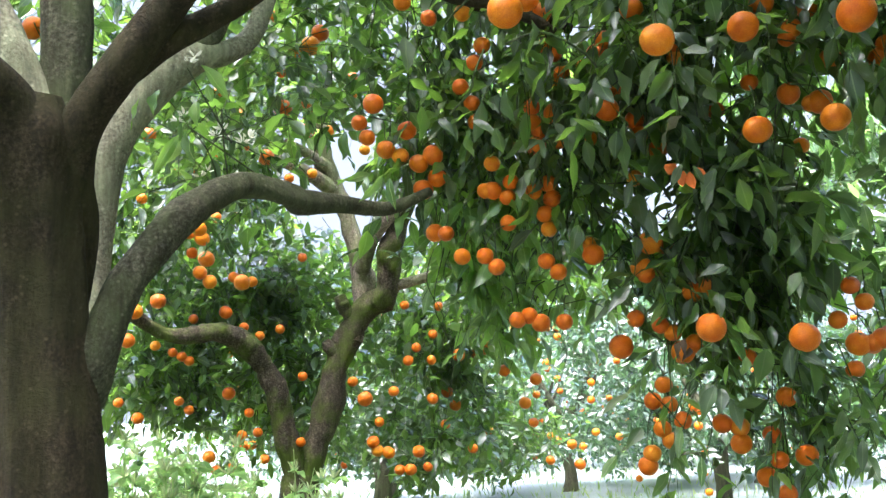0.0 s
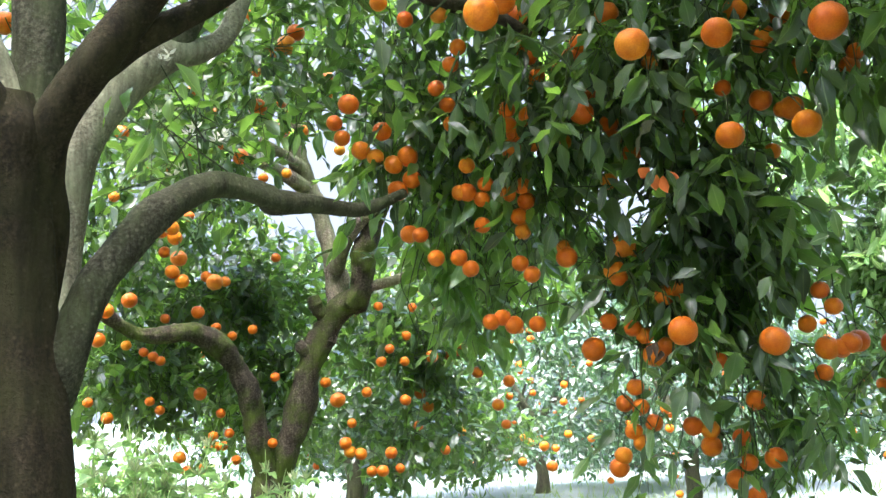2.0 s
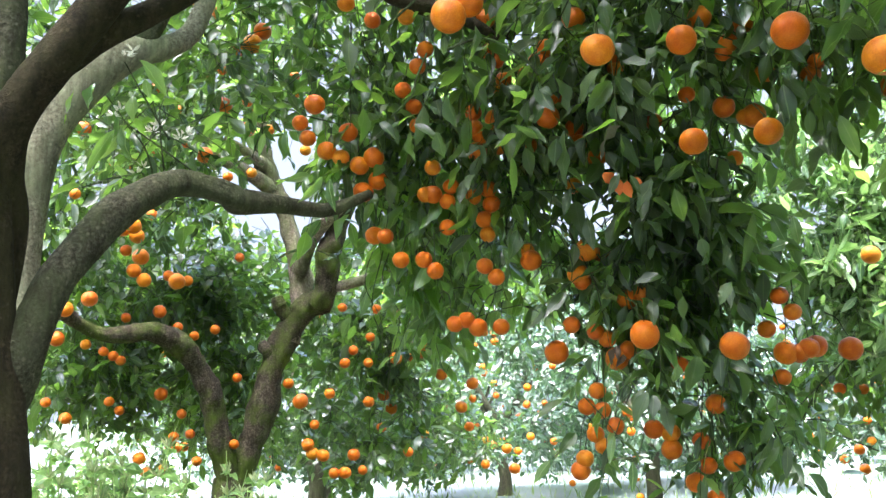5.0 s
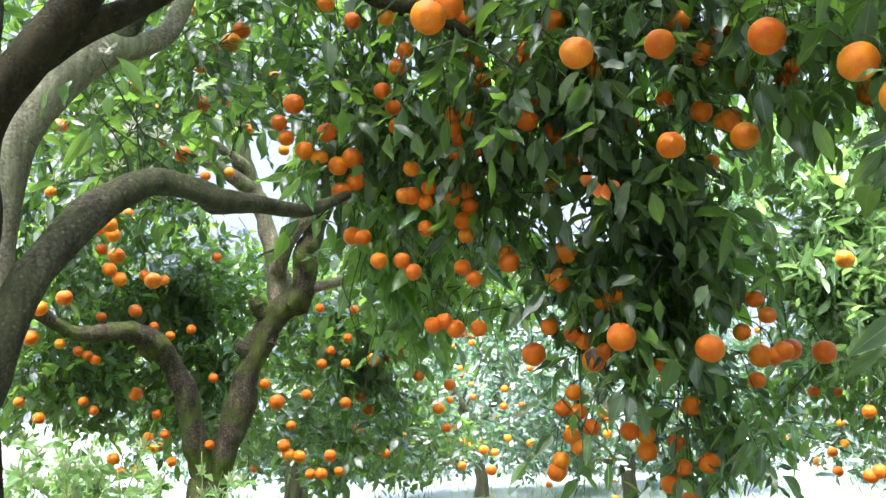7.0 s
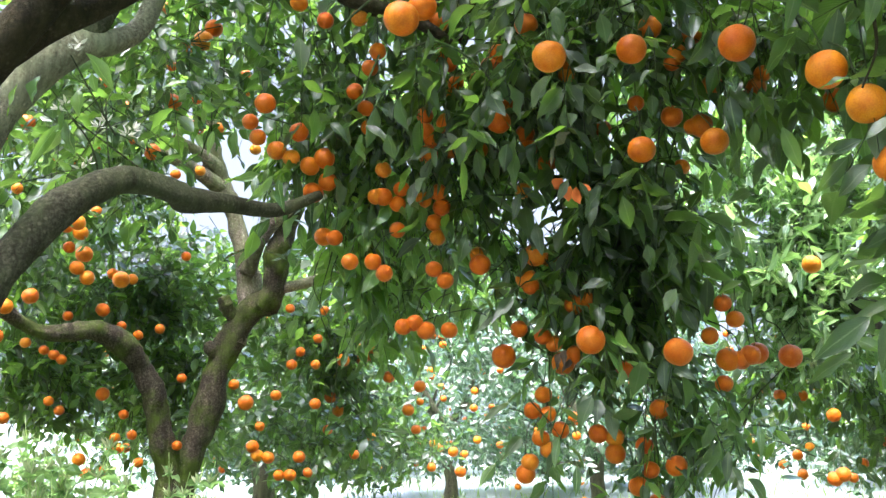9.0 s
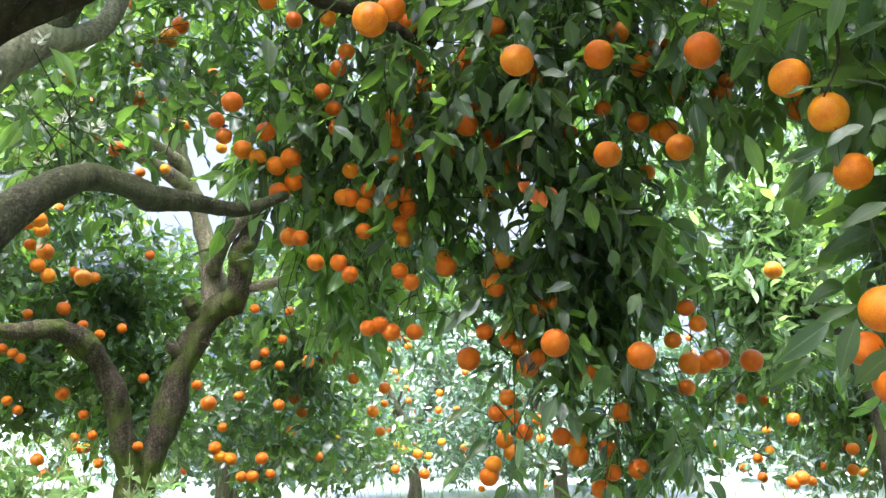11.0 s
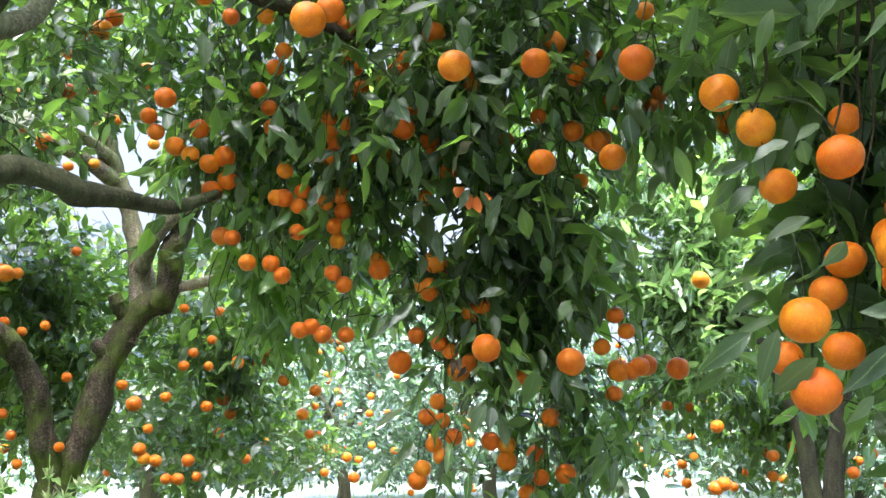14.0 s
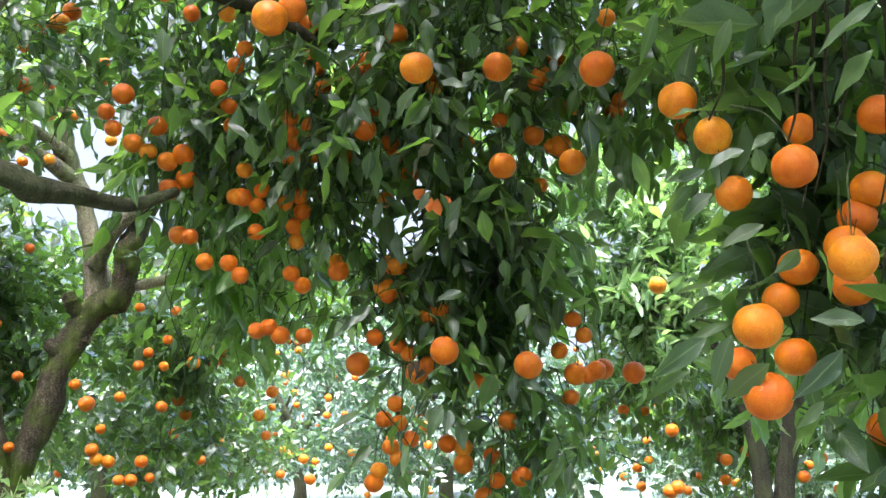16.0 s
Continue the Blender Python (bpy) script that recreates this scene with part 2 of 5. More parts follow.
def ground_material():
    m, nt, p = material("grassy_soil")
    tc = nt.nodes.new("ShaderNodeTexCoord")
    big = node(nt, "ShaderNodeTexNoise", Scale=0.6, Detail=6.0)
    fine = node(nt, "ShaderNodeTexNoise", Scale=22.0, Detail=6.0, Roughness=0.7)
    for n in (big, fine):
        nt.links.new(tc.outputs["Object"], n.inputs["Vector"])
    a = ramp(nt, fine.outputs[0], (0.3, (0.125, 0.17, 0.12)), (0.7, (0.20, 0.245, 0.205)))
    b = ramp(nt, fine.outputs[0], (0.3, (0.155, 0.18, 0.185)), (0.7, (0.235, 0.26, 0.275)))
    mix = nt.nodes.new("ShaderNodeMix")
    mix.data_type = 'RGBA'
    nt.links.new(ramp(nt, big.outputs[0], (0.4, (0, 0, 0)), (0.6, (1, 1, 1))), mix.inputs[0])
    nt.links.new(a, mix.inputs[6])
    nt.links.new(b, mix.inputs[7])
    # unseen ground between near trees coloured dark like shade, cutting bounce; then pale strip
    sep = nt.nodes.new("ShaderNodeSeparateXYZ")
    nt.links.new(tc.outputs["Object"], sep.inputs[0])
    edge = nt.nodes.new("ShaderNodeMath")
    edge.operation = 'MULTIPLY_ADD'
    nt.links.new(big.outputs[0], edge.inputs[0])
    edge.inputs[1].default_value = 5.0
    back = nt.nodes.new("ShaderNodeMath")
    back.operation = 'SUBTRACT'
    nt.links.new(sep.outputs[1], back.inputs[0])
    back.inputs[1].default_value = 4.4
    both = nt.nodes.new("ShaderNodeMath")
    both.operation = 'ABSOLUTE'
    nt.links.new(back.outputs[0], both.inputs[0])
    row_edge = nt.nodes.new("ShaderNodeMath")
    row_edge.operation = 'ADD'
    nt.links.new(both.outputs[0], row_edge.inputs[0])
    row_edge.inputs[1].default_value = 4.4
    nt.links.new(row_edge.outputs[0], edge.inputs[2])
    scaled = nt.nodes.new("ShaderNodeMath")
    scaled.operation = 'MULTIPLY'
    nt.links.new(edge.outputs[0], scaled.inputs[0])
    scaled.inputs[1].default_value = 0.05
    zone = nt.nodes.new("ShaderNodeMix")
    zone.data_type = 'RGBA'
    nt.links.new(ramp(nt, scaled.outputs[0], (0.46, (0, 0, 0)), (0.58, (1, 1, 1))), zone.inputs[0])
    nt.links.new(ramp(nt, fine.outputs[0], (0.3, (0.05, 0.055, 0.025)), (0.7, (0.13, 0.14, 0.07))), zone.inputs[6])
    nt.links.new(mix.outputs[2], zone.inputs[7])
    nt.links.new(zone.outputs[2], p.inputs["Base Color"])
    p.inputs["Roughness"].default_value = 0.95
    bump(nt, fine.outputs[0], 0.8, 0.03, p)
    return m


GROUND = ground_material()
GRASS = leaf_material("grass_blade", (0.08, 0.15, 0.035), (0.15, 0.23, 0.065), (0.25, 0.32, 0.12), (0.28, 0.44, 0.10), 0.4, 0.6)


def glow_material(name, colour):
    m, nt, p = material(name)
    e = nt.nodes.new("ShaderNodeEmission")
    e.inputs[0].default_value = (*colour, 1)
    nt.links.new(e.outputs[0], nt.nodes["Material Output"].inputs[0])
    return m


# emission of the backdrop ring, tuned to the pale sky in the gaps
HAZE_GLOW = glow_material("pale_haze_glow", (0.092, 0.101, 0.120))


# ---- builders ----
def mesh_from(name, verts, faces, mat, uvs=None, smooth=True):
    me = bpy.data.meshes.new(name)
    me.from_pydata([tuple(v) for v in verts], [], faces)
    if uvs is not None:
        layer = me.uv_layers.new(name="UVMap")
        idx = np.empty(len(me.loops), dtype=np.int32)
        me.loops.foreach_get("vertex_index", idx)
        layer.data.foreach_set("uv", np.asarray(uvs, dtype=np.float32)[idx].ravel())
    me.polygons.foreach_set("use_smooth", [smooth] * len(me.polygons))
    me.materials.append(mat)
    me.update()
    return me


def under(ob, parent):
    ob.parent = parent
    ob.matrix_parent_inverse = parent.matrix_world.inverted()
    return ob


def part(name, me, parent, label="", kind=""):
    ob = new(name, me)
    if parent is not None:
        under(ob, parent)
    return tagged(ob, label=label, kind=kind)


def thing(name, at, label, category, group="", kind=""):
    ob = new(name)
    ob.empty_display_size = 0.1
    ob.matrix_world = Matrix.Translation(at)
    bpy.context.view_layer.update()
    return tagged(ob, label, category, group, kind)


def spline(points, steps):
    """Catmull-Rom through rows of numbers."""
    pts = np.array(points, dtype=float)
    ext = np.vstack([2 * pts[0] - pts[1], pts, 2 * pts[-1] - pts[-2]])
    rows = []
    for i in range(1, len(ext) - 2):
        p0, p1, p2, p3 = ext[i - 1:i + 3]
        for k in range(steps):
            t = k / steps
            rows.append(0.5 * (2 * p1 + (p2 - p0) * t + (2 * p0 - 5 * p1 + 4 * p2 - p3) * t * t + (3 * p1 - p0 - 3 * p2 + p3) * t ** 3))
    rows.append(ext[-2])
    return np.array(rows)


def tube(rows, sides, rough=0.0, flare=0.0, knots=(), flutes=0.0):
    """A tapering round limb along rows of x, y, z, radius, with an uneven skin and swellings."""
    rows = np.asarray(rows)
    c, r = rows[:, :3], rows[:, 3]
    tang = np.gradient(c, axis=0)
    tang /= np.linalg.norm(tang, axis=1)[:, None] + 1e-9
    ref = np.array([1.0, 0.0, 0.0]) if abs(tang[0][0]) < 0.8 else np.array([0.0, 0.0, 1.0])
    u = np.cross(tang[0], ref)
    verts, faces = [], []
    for i in range(len(c)):
        u = u - tang[i] * np.dot(u, tang[i])
        u /= np.linalg.norm(u)
        v = np.cross(tang[i], u)
        for k in range(sides):
            a = 2 * math.pi * k / sides
            d = u * math.cos(a) + v * math.sin(a)
            rad = r[i]
            if rough:
                q = Vector(c[i] + d * r[i])
                rad *= 1 + rough * (noise.noise(q * 6.0) + 0.6 * noise.noise(q * 17.0) + 0.35 * noise.noise(q * 45.0))
                rad *= 1 + flutes * noise.noise(Vector((math.cos(a) * 2.2, math.sin(a) * 2.2, c[i][2] * 1.1)))
                rad *= 1 + flare * max(0.0, 1 - i / (0.25 * len(c))) ** 2
                for at, side, size in knots:
                    da = abs((a - side + math.pi) % (2 * math.pi) - math.pi)
                    rad += size * math.exp(-((i / (len(c) - 1) - at) * 16) ** 2 - (da * 1.6) ** 2)
            verts.append(c[i] + d * rad)
    for i in range(len(c) - 1):
        for k in range(sides):
            a, b = i * sides + k, i * sides + (k + 1) % sides
            faces.append((a, b, b + sides, a + sides))
    faces.append(tuple(range(sides))[::-1])
    faces.append(tuple(range((len(c) - 1) * sides, len(c) * sides)))
    return verts, faces


def limb(name, points, parent, mat=None, sides=18, steps=8, rough=0.07, flare=0.0, knots=(), label="", flutes=0.0):
    v, f = tube(spline(points, steps), sides, rough, flare, knots, flutes)
    return part(name, mesh_from(name, v, f, mat or BARK), parent, label)


def leaf_shape(seg, fold, bend, wave, width=0.42, twist=0.0):
    """A pointed oval blade of length 1 along +y, folded at the midrib and bent along its length; normal +z."""
    verts, uvs, faces = [], [], []
    for i in range(seg + 1):
        t = i / seg
        w = width * 0.5 * (math.sin(math.pi * min(1.0, t ** 0.92)) if 0 < t < 1 else 0.0) * (1.16 - 0.34 * t)
        y = t - 0.10 * bend * t * t
        z = -bend * t * t * 0.45
        for s in (-1, 0, 1):
            if s and (i == 0 or i == seg):
                continue
            lift = abs(s) * w * math.tan(fold) + wave * w * math.sin(11 * t + 2.3 * s + 20 * wave)
            a = twist * t
            x, zz = s * w, lift
            verts.append((x * math.cos(a) - zz * math.sin(a), y, z + x * math.sin(a) + zz * math.cos(a)))
            uvs.append((s * (0.5 if w else 0), t))
    row = lambda i: 0 if i == 0 else 1 + (i - 1) * 3
    faces += [(0, 2, 1), (0, 3, 2)]
    for i in range(1, seg - 1):
        a, b = row(i), row(i + 1)
        faces += [(a, a + 1, b + 1, b), (a + 1, a + 2, b + 2, b + 1)]
    a, e = row(seg - 1), len(verts) - 1
    faces += [(a, a + 1, e), (a + 1, a + 2, e)]
    return np.array(verts), faces, np.array(uvs)


shape_rng = random.Random(5)
BLADES = [leaf_shape(8, shape_rng.uniform(0.15, 0.65), shape_rng.uniform(-0.1, 1.0), shape_rng.uniform(0.05, 0.35),
                     shape_rng.uniform(0.32, 0.45), shape_rng.uniform(-0.9, 0.9)) for _ in range(14)]
BLADES_MID = [leaf_shape(4, shape_rng.uniform(0.12, 0.45), shape_rng.uniform(0.0, 0.8), 0.1, shape_rng.uniform(0.38, 0.50),
                         shape_rng.uniform(-0.4, 0.4)) for _ in range(6)]
BLADES_SLIM = [leaf_shape(4, shape_rng.uniform(0.12, 0.45), shape_rng.uniform(0.0, 0.9), 0.1, shape_rng.uniform(0.26, 0.36),
                          shape_rng.uniform(-0.4, 0.4)) for _ in range(6)]
BLADES_BROAD = [leaf_shape(5, shape_rng.uniform(0.1, 0.4), shape_rng.uniform(0.1, 0.9), 0.25, shape_rng.uniform(0.55, 0.72), shape_rng.uniform(-0.3, 0.3)) for _ in range(5)]
BLADES_SPIKE = [leaf_shape(3, 0.4, 0.3, 0.2, w) for w in (0.14, 0.2)]
BLADES_FAR = [leaf_shape(2, 0.3, shape_rng.uniform(0.1, 0.6), 0.0, shape_rng.uniform(0.42, 0.55)) for _ in range(4)]


def unit(a):
    return a / (np.linalg.norm(a, axis=-1, keepdims=True) + 1e-9)


def leaf_frames(pos, way, up, size):
    """Rotation times size for leaves that point along way, with their faces towards up."""
    y = unit(way)
    x = unit(np.cross(y, up))
    z = np.cross(x, y)
    return np.stack([x, y, z], axis=2) * size[:, None, None]


def joined_leaves(name, shapes, pos, frames, pick, mat):
    vs, fs, us, at = [], [], [], 0
    for k, (v, f, uv) in enumerate(shapes):
        sel = pick == k
        n = int(sel.sum())
        if not n:
            continue
        w = np.einsum('nij,vj->nvi', frames[sel], v) + pos[sel][:, None, :]
        vs.append(w.reshape(-1, 3))
        us.append(np.tile(uv, (n, 1)))
        for i in range(n):
            o = at + i * len(v)
            fs += [tuple(q + o for q in face) for face in f]
        at += n * len(v)
    return mesh_from(name, np.vstack(vs), fs, mat, np.vstack(us))


def field(p, s=1.0, o=0.0):
    """A cheap smooth field that clumps the sprays."""
    x, y, z = p[:, 0] * s + o, p[:, 1] * s + 2 * o, p[:, 2] * s - o
    return (np.sin(5.1 * x + 1.7 * np.sin(3.3 * z)) + np.sin(4.7 * y + 1.9 * np.sin(4.1 * x)) + np.sin(5.6 * z + 1.3 * np.sin(4.4 * y))) / 3


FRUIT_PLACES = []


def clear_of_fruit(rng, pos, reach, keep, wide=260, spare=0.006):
    """Drops most leaves between the camera and each fruit, fitted to its view."""
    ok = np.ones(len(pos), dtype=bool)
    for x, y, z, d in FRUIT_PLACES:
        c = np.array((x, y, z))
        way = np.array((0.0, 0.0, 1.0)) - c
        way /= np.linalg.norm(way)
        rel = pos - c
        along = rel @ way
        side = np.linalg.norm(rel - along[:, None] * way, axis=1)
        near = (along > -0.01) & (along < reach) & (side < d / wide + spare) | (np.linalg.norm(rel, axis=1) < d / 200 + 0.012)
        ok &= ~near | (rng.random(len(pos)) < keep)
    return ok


def sprays(rng, blobs, length, droop, leaf, per, openings=(), clump=0.35, density=1.0, hang=0.3, outward=0.0):
    """Leafy twigs in oval masses (x, y, z, rx, ry, rz, count). Returns leaves and twig rows."""
    pos, way, face, size, twigs = [], [], [], [], []
    for bx, by, bz, rx, ry, rz, count in blobs:
        n = int(count * density)
        u = unit(rng.normal(size=(n, 3))) * rng.random((n, 1)) ** 0.45
        p = np.array((bx, by, bz)) + u * np.array((rx, ry, rz))
        keep = field(p, 1.6, bx) > -clump * rng.random(n) * 2
        for ox, oy, oz, orad in openings:
            keep &= np.linalg.norm(p - np.array((ox, oy, oz)), axis=1) > orad
        p, u = p[keep], u[keep]
        n = len(p)
        td = unit(u * np.array((1, 1, 0.4)) * 0.7 + rng.normal(size=(n, 3)) * 0.45 + np.array((0, 0, -droop)))
        ln = length * rng.uniform(0.6, 1.3, n)
        a = unit(np.cross(td, np.array((0.31, 0.17, 0.93))))
        b = np.cross(td, a)
        start = p - td * ln[:, None] * 0.5
        count_leaves = per
        for i in range(count_leaves):
            t = (0.12 + 0.88 * i / (count_leaves - 1)) + rng.uniform(-0.05, 0.05, n)
            q = start + td * (ln * t)[:, None] + np.array((0, 0, -1)) * (hang * ln * t * t)[:, None]
            phi = i * 2.4 + rng.uniform(-0.5, 0.5, n)
            out = a * np.cos(phi)[:, None] + b * np.sin(phi)[:, None]
            d = unit(td * 0.5 + out * 0.85 + np.array((0, 0, -droop * 0.9)) + rng.normal(size=(n, 3)) * 0.2)
            up = np.array((0, 0, 1.0)) + out * 0.5 + rng.normal(size=(n, 3)) * 0.6
            if outward:
                up = up + unit(p * np.array((1, 1, 0.0))) * outward
            alive = rng.random(n) < 0.9
            pos.append((q + out * 0.004)[alive])
            way.append(d[alive])
            face.append(up[alive])
            size.append((leaf * rng.uniform(0.62, 1.25, n))[alive])
        twigs.append(np.concatenate([start, td, ln[:, None]], axis=1))
    return np.vstack(pos), np.vstack(way), np.vstack(face), np.concatenate(size), np.vstack(twigs)


def twig_mesh(name, twigs, radius, mat, hang=0.3):
    """Three-sided thin twigs, joined."""
    n = len(twigs)
    s, td, ln = twigs[:, :3], twigs[:, 3:6], twigs[:, 6]
    a = unit(np.cross(td, np.array((0.31, 0.17, 0.93))))
    b = np.cross(td, a)
    rings = []
    for t, r in ((-0.25, 1.0), (0.2, 0.85), (0.6, 0.6), (1.0, 0.3)):
        c = s + td * (ln * t)[:, None] + np.array((0, 0, -1)) * (hang * ln * t * abs(t))[:, None]
        for k in range(3):
            rings.append(c + (a * math.cos(2.094 * k) + b * math.sin(2.094 * k)) * radius * r)
    v = np.stack(rings, axis=1)
    faces = []
    for i in range(n):
        o = i * 12
        for j in range(3):
            for k in range(3):
                p, q = o + j * 3 + k, o + j * 3 + (k + 1) % 3
                faces.append((p, q, q + 3, p + 3))
    return mesh_from(name, v.reshape(-1, 3), faces, mat)


def crown(tree, seed, blobs, mat, shapes, length=0.24, droop=0.5, leaf=0.09, per=7, openings=(), clump=0.35, density=1.0,
          reach=0.0, keep=0.15, singles=0, twig_radius=0.0022, hang=0.3, wide=260, spare=0.006, outward=0.0):
    """Foliage of a tree: up to `singles` leaves as pieces of their own, from the front of the plan on, the rest joined."""
    rng = np.random.default_rng(seed)
    pos, way, face, size, twigs = sprays(rng, blobs, length, droop, leaf, per, openings, clump, density, hang, outward)
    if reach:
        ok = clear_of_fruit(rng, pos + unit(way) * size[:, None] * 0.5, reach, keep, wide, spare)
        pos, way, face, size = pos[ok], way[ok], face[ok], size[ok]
    frames = leaf_frames(pos, way, face, size)
    pick = rng.integers(0, len(shapes), len(pos))
    order = np.argsort(pos[:, 1])
    first = order[:singles]
    if singles:
        meshes = [mesh_from("leaf", v, f, mat, uv) for v, f, uv in shapes]
        inverse = tree.matrix_world.inverted()
        for i in first:
            ob = new("leaf", meshes[pick[i]])
            ob.parent, ob.matrix_parent_inverse = tree, inverse
            m = Matrix(frames[i].tolist()).to_4x4()
            m.translation = pos[i]
            ob.matrix_world = m
            ob.matrix_basis = m
    rest = order[singles:]
    part("foliage", joined_leaves("foliage", shapes, pos[rest], frames[rest], pick[rest], mat), tree, kind="stuff")
    part("twig_mass", twig_mesh("twig_mass", twigs, twig_radius, TWIG, hang), tree, kind="stuff")
    return len(pos)


def hanging_wood(tree, seed, lists, rise=(0.10, 0.22), radius=0.0015):
    """The thin drooping shoots that carry the fruit."""
    r = random.Random(seed)
    verts, faces = [], []
    for rows in lists:
        for x, y, z, d in rows:
            h = r.uniform(*rise)
            top = z + d / 100 * 0.42
            a, s = r.uniform(0, 6.28), r.uniform(0.008, 0.035)
            pts = [(x, y, top, radius * 0.8), (x + 0.01 * math.cos(a), y + 0.012, top + h * 0.3, radius),
                   (x + s * math.cos(a), y + 0.03 + 0.4 * s * math.sin(a), top + h * 0.75, radius * 1.2),
                   (x + 2.2 * s * math.cos(a), y + 0.06 + s * math.sin(a), top + h, radius * 1.5)]
            v, f = tube(spline(pts, 3), 5)
            o = len(verts)
            verts += v
            faces += [tuple(q + o for q in face) for face in f]
    return part("fruiting_wood", mesh_from("fruiting_wood", verts, faces, TWIG), tree, kind="stuff")


# ---- places of the fruit: x, y, z in metres, width in centimetres ----
FRUIT_NEAR_A = (
    (0.73, 1.08, 1.13, 6.8), (0.74, 1.08, 1.04, 6.8), (0.76, 1.32, 1.52, 6.7), (0.81, 1.30, 1.46, 6.5),
    (0.82, 1.11, 1.36, 6.8), (0.85, 1.04, 1.22, 6.8), (0.85, 1.31, 1.37, 6.3), (0.87, 1.35, 1.10, 6.1),
    (0.92, 1.23, 1.46, 5.4), (0.92, 1.30, 1.20, 6.1), (0.94, 1.30, 1.11, 6.7), (0.94, 1.28, 1.25, 6.7),
    (0.96, 1.19, 1.27, 6.8), (0.97, 1.19, 1.21, 6.8), (1.00, 1.21, 1.32, 6.4), (1.01, 1.16, 1.47, 6.7),
    (1.01, 1.19, 1.36, 6.4), (1.04, 1.23, 1.00, 5.8),
)
FRUIT_HANGING_A = (
    (-0.22, 2.52, 1.79, 4.5), (-0.20, 2.53, 1.75, 4.5), (-0.18, 2.51, 1.84, 5.8), (-0.15, 2.55, 1.72, 5.3),
    (-0.11, 2.55, 1.70, 4.8), (-0.09, 2.41, 2.09, 4.8), (-0.09, 2.54, 1.77, 5.3), (-0.06, 2.56, 1.68, 5.5),
    (-0.05, 2.58, 1.61, 5.8), (-0.02, 2.43, 2.05, 4.5), (-0.02, 2.60, 1.49, 5.3), (-0.02, 2.55, 1.70, 5.8),
    (-0.01, 2.57, 1.64, 5.3), (0.01, 2.56, 1.48, 4.5), (0.05, 2.47, 1.40, 4.5), (0.06, 2.45, 1.86, 4.5),
    (0.07, 2.38, 2.04, 4.7), (0.09, 2.47, 1.82, 4.5), (0.10, 2.48, 1.77, 4.5), (0.10, 2.43, 1.92, 4.5),
    (0.11, 2.47, 1.40, 4.5), (0.12, 2.53, 1.59, 4.5), (0.12, 2.41, 1.96, 4.5), (0.13, 1.69, 1.74, 6.8),
)
FRUIT_HANGING_B = (
    (0.14, 2.47, 1.37, 4.5), (0.14, 2.51, 1.66, 4.5), (0.14, 2.53, 1.59, 5.2), (0.18, 2.54, 1.50, 4.5),
    (0.18, 2.53, 1.57, 4.5), (0.19, 2.48, 1.23, 4.5), (0.19, 2.52, 1.61, 4.5), (0.22, 2.48, 1.24, 4.5),
    (0.23, 2.36, 2.06, 6.2), (0.25, 2.46, 1.80, 4.6), (0.25, 2.48, 1.22, 5.0), (0.25, 2.47, 1.76, 5.2),
    (0.25, 2.52, 1.58, 4.5), (0.26, 2.49, 1.70, 5.6), (0.27, 2.46, 1.38, 4.5), (0.27, 2.48, 1.74, 4.6),
    (0.28, 2.53, 1.52, 4.8), (0.28, 2.37, 2.03, 5.2), (0.29, 2.51, 1.60, 4.8), (0.29, 2.54, 1.48, 4.5),
    (0.29, 2.40, 1.95, 4.5), (0.30, 2.46, 1.35, 4.5), (0.30, 2.52, 1.56, 5.0), (0.31, 2.47, 1.22, 4.5),
)
FRUIT_HANGING_C = (
    (0.31, 2.41, 1.93, 4.5), (0.31, 2.46, 1.78, 5.8), (0.32, 2.48, 1.71, 4.5), (0.32, 2.44, 1.85, 4.5),
    (0.33, 2.42, 1.88, 4.5), (0.39, 2.44, 1.39, 5.6), (0.39, 2.41, 1.89, 4.5), (0.40, 2.47, 1.71, 4.5),
    (0.40, 2.53, 1.43, 4.5), (0.41, 1.68, 1.67, 6.4), (0.42, 2.39, 1.92, 5.4), (0.43, 2.34, 1.75, 6.4),
    (0.44, 2.38, 1.95, 5.4), (0.45, 2.45, 1.15, 6.2), (0.46, 2.42, 1.83, 5.4), (0.49, 2.44, 1.22, 4.5),
    (0.50, 2.45, 0.85, 5.0), (0.51, 2.42, 1.35, 5.8), (0.51, 2.34, 2.02, 6.2), (0.51, 2.44, 0.88, 4.5),
    (0.52, 2.42, 1.33, 4.5), (0.52, 2.44, 1.75, 5.2), (0.52, 2.44, 1.01, 4.5), (0.52, 2.48, 1.60, 4.5),
)
FRUIT_HANGING_D = (
    (0.53, 2.44, 1.71, 4.8), (0.53, 2.40, 1.41, 6.4), (0.54, 2.44, 0.94, 4.6), (0.55, 2.44, 1.05, 4.5),
    (0.55, 2.43, 1.20, 4.5), (0.56, 2.44, 1.00, 4.5), (0.56, 2.44, 0.91, 4.6), (0.57, 2.04, 1.16, 6.4),
    (0.58, 2.45, 1.67, 5.2), (0.58, 2.43, 1.18, 4.5), (0.59, 2.43, 0.96, 4.5), (0.59, 2.50, 1.42, 5.2),
    (0.60, 2.42, 1.13, 6.0), (0.62, 2.36, 1.91, 4.7), (0.62, 2.36, 1.89, 4.5), (0.63, 1.85, 1.76, 6.4),
    (0.63, 2.41, 1.15, 5.0), (0.63, 2.40, 1.28, 5.2), (0.67, 2.39, 1.29, 5.2), (0.68, 2.40, 0.95, 5.0),
    (0.70, 2.02, 1.59, 6.4), (0.72, 2.39, 0.90, 5.2), (0.72, 2.39, 0.94, 4.8), (0.72, 2.38, 1.75, 4.5),
)
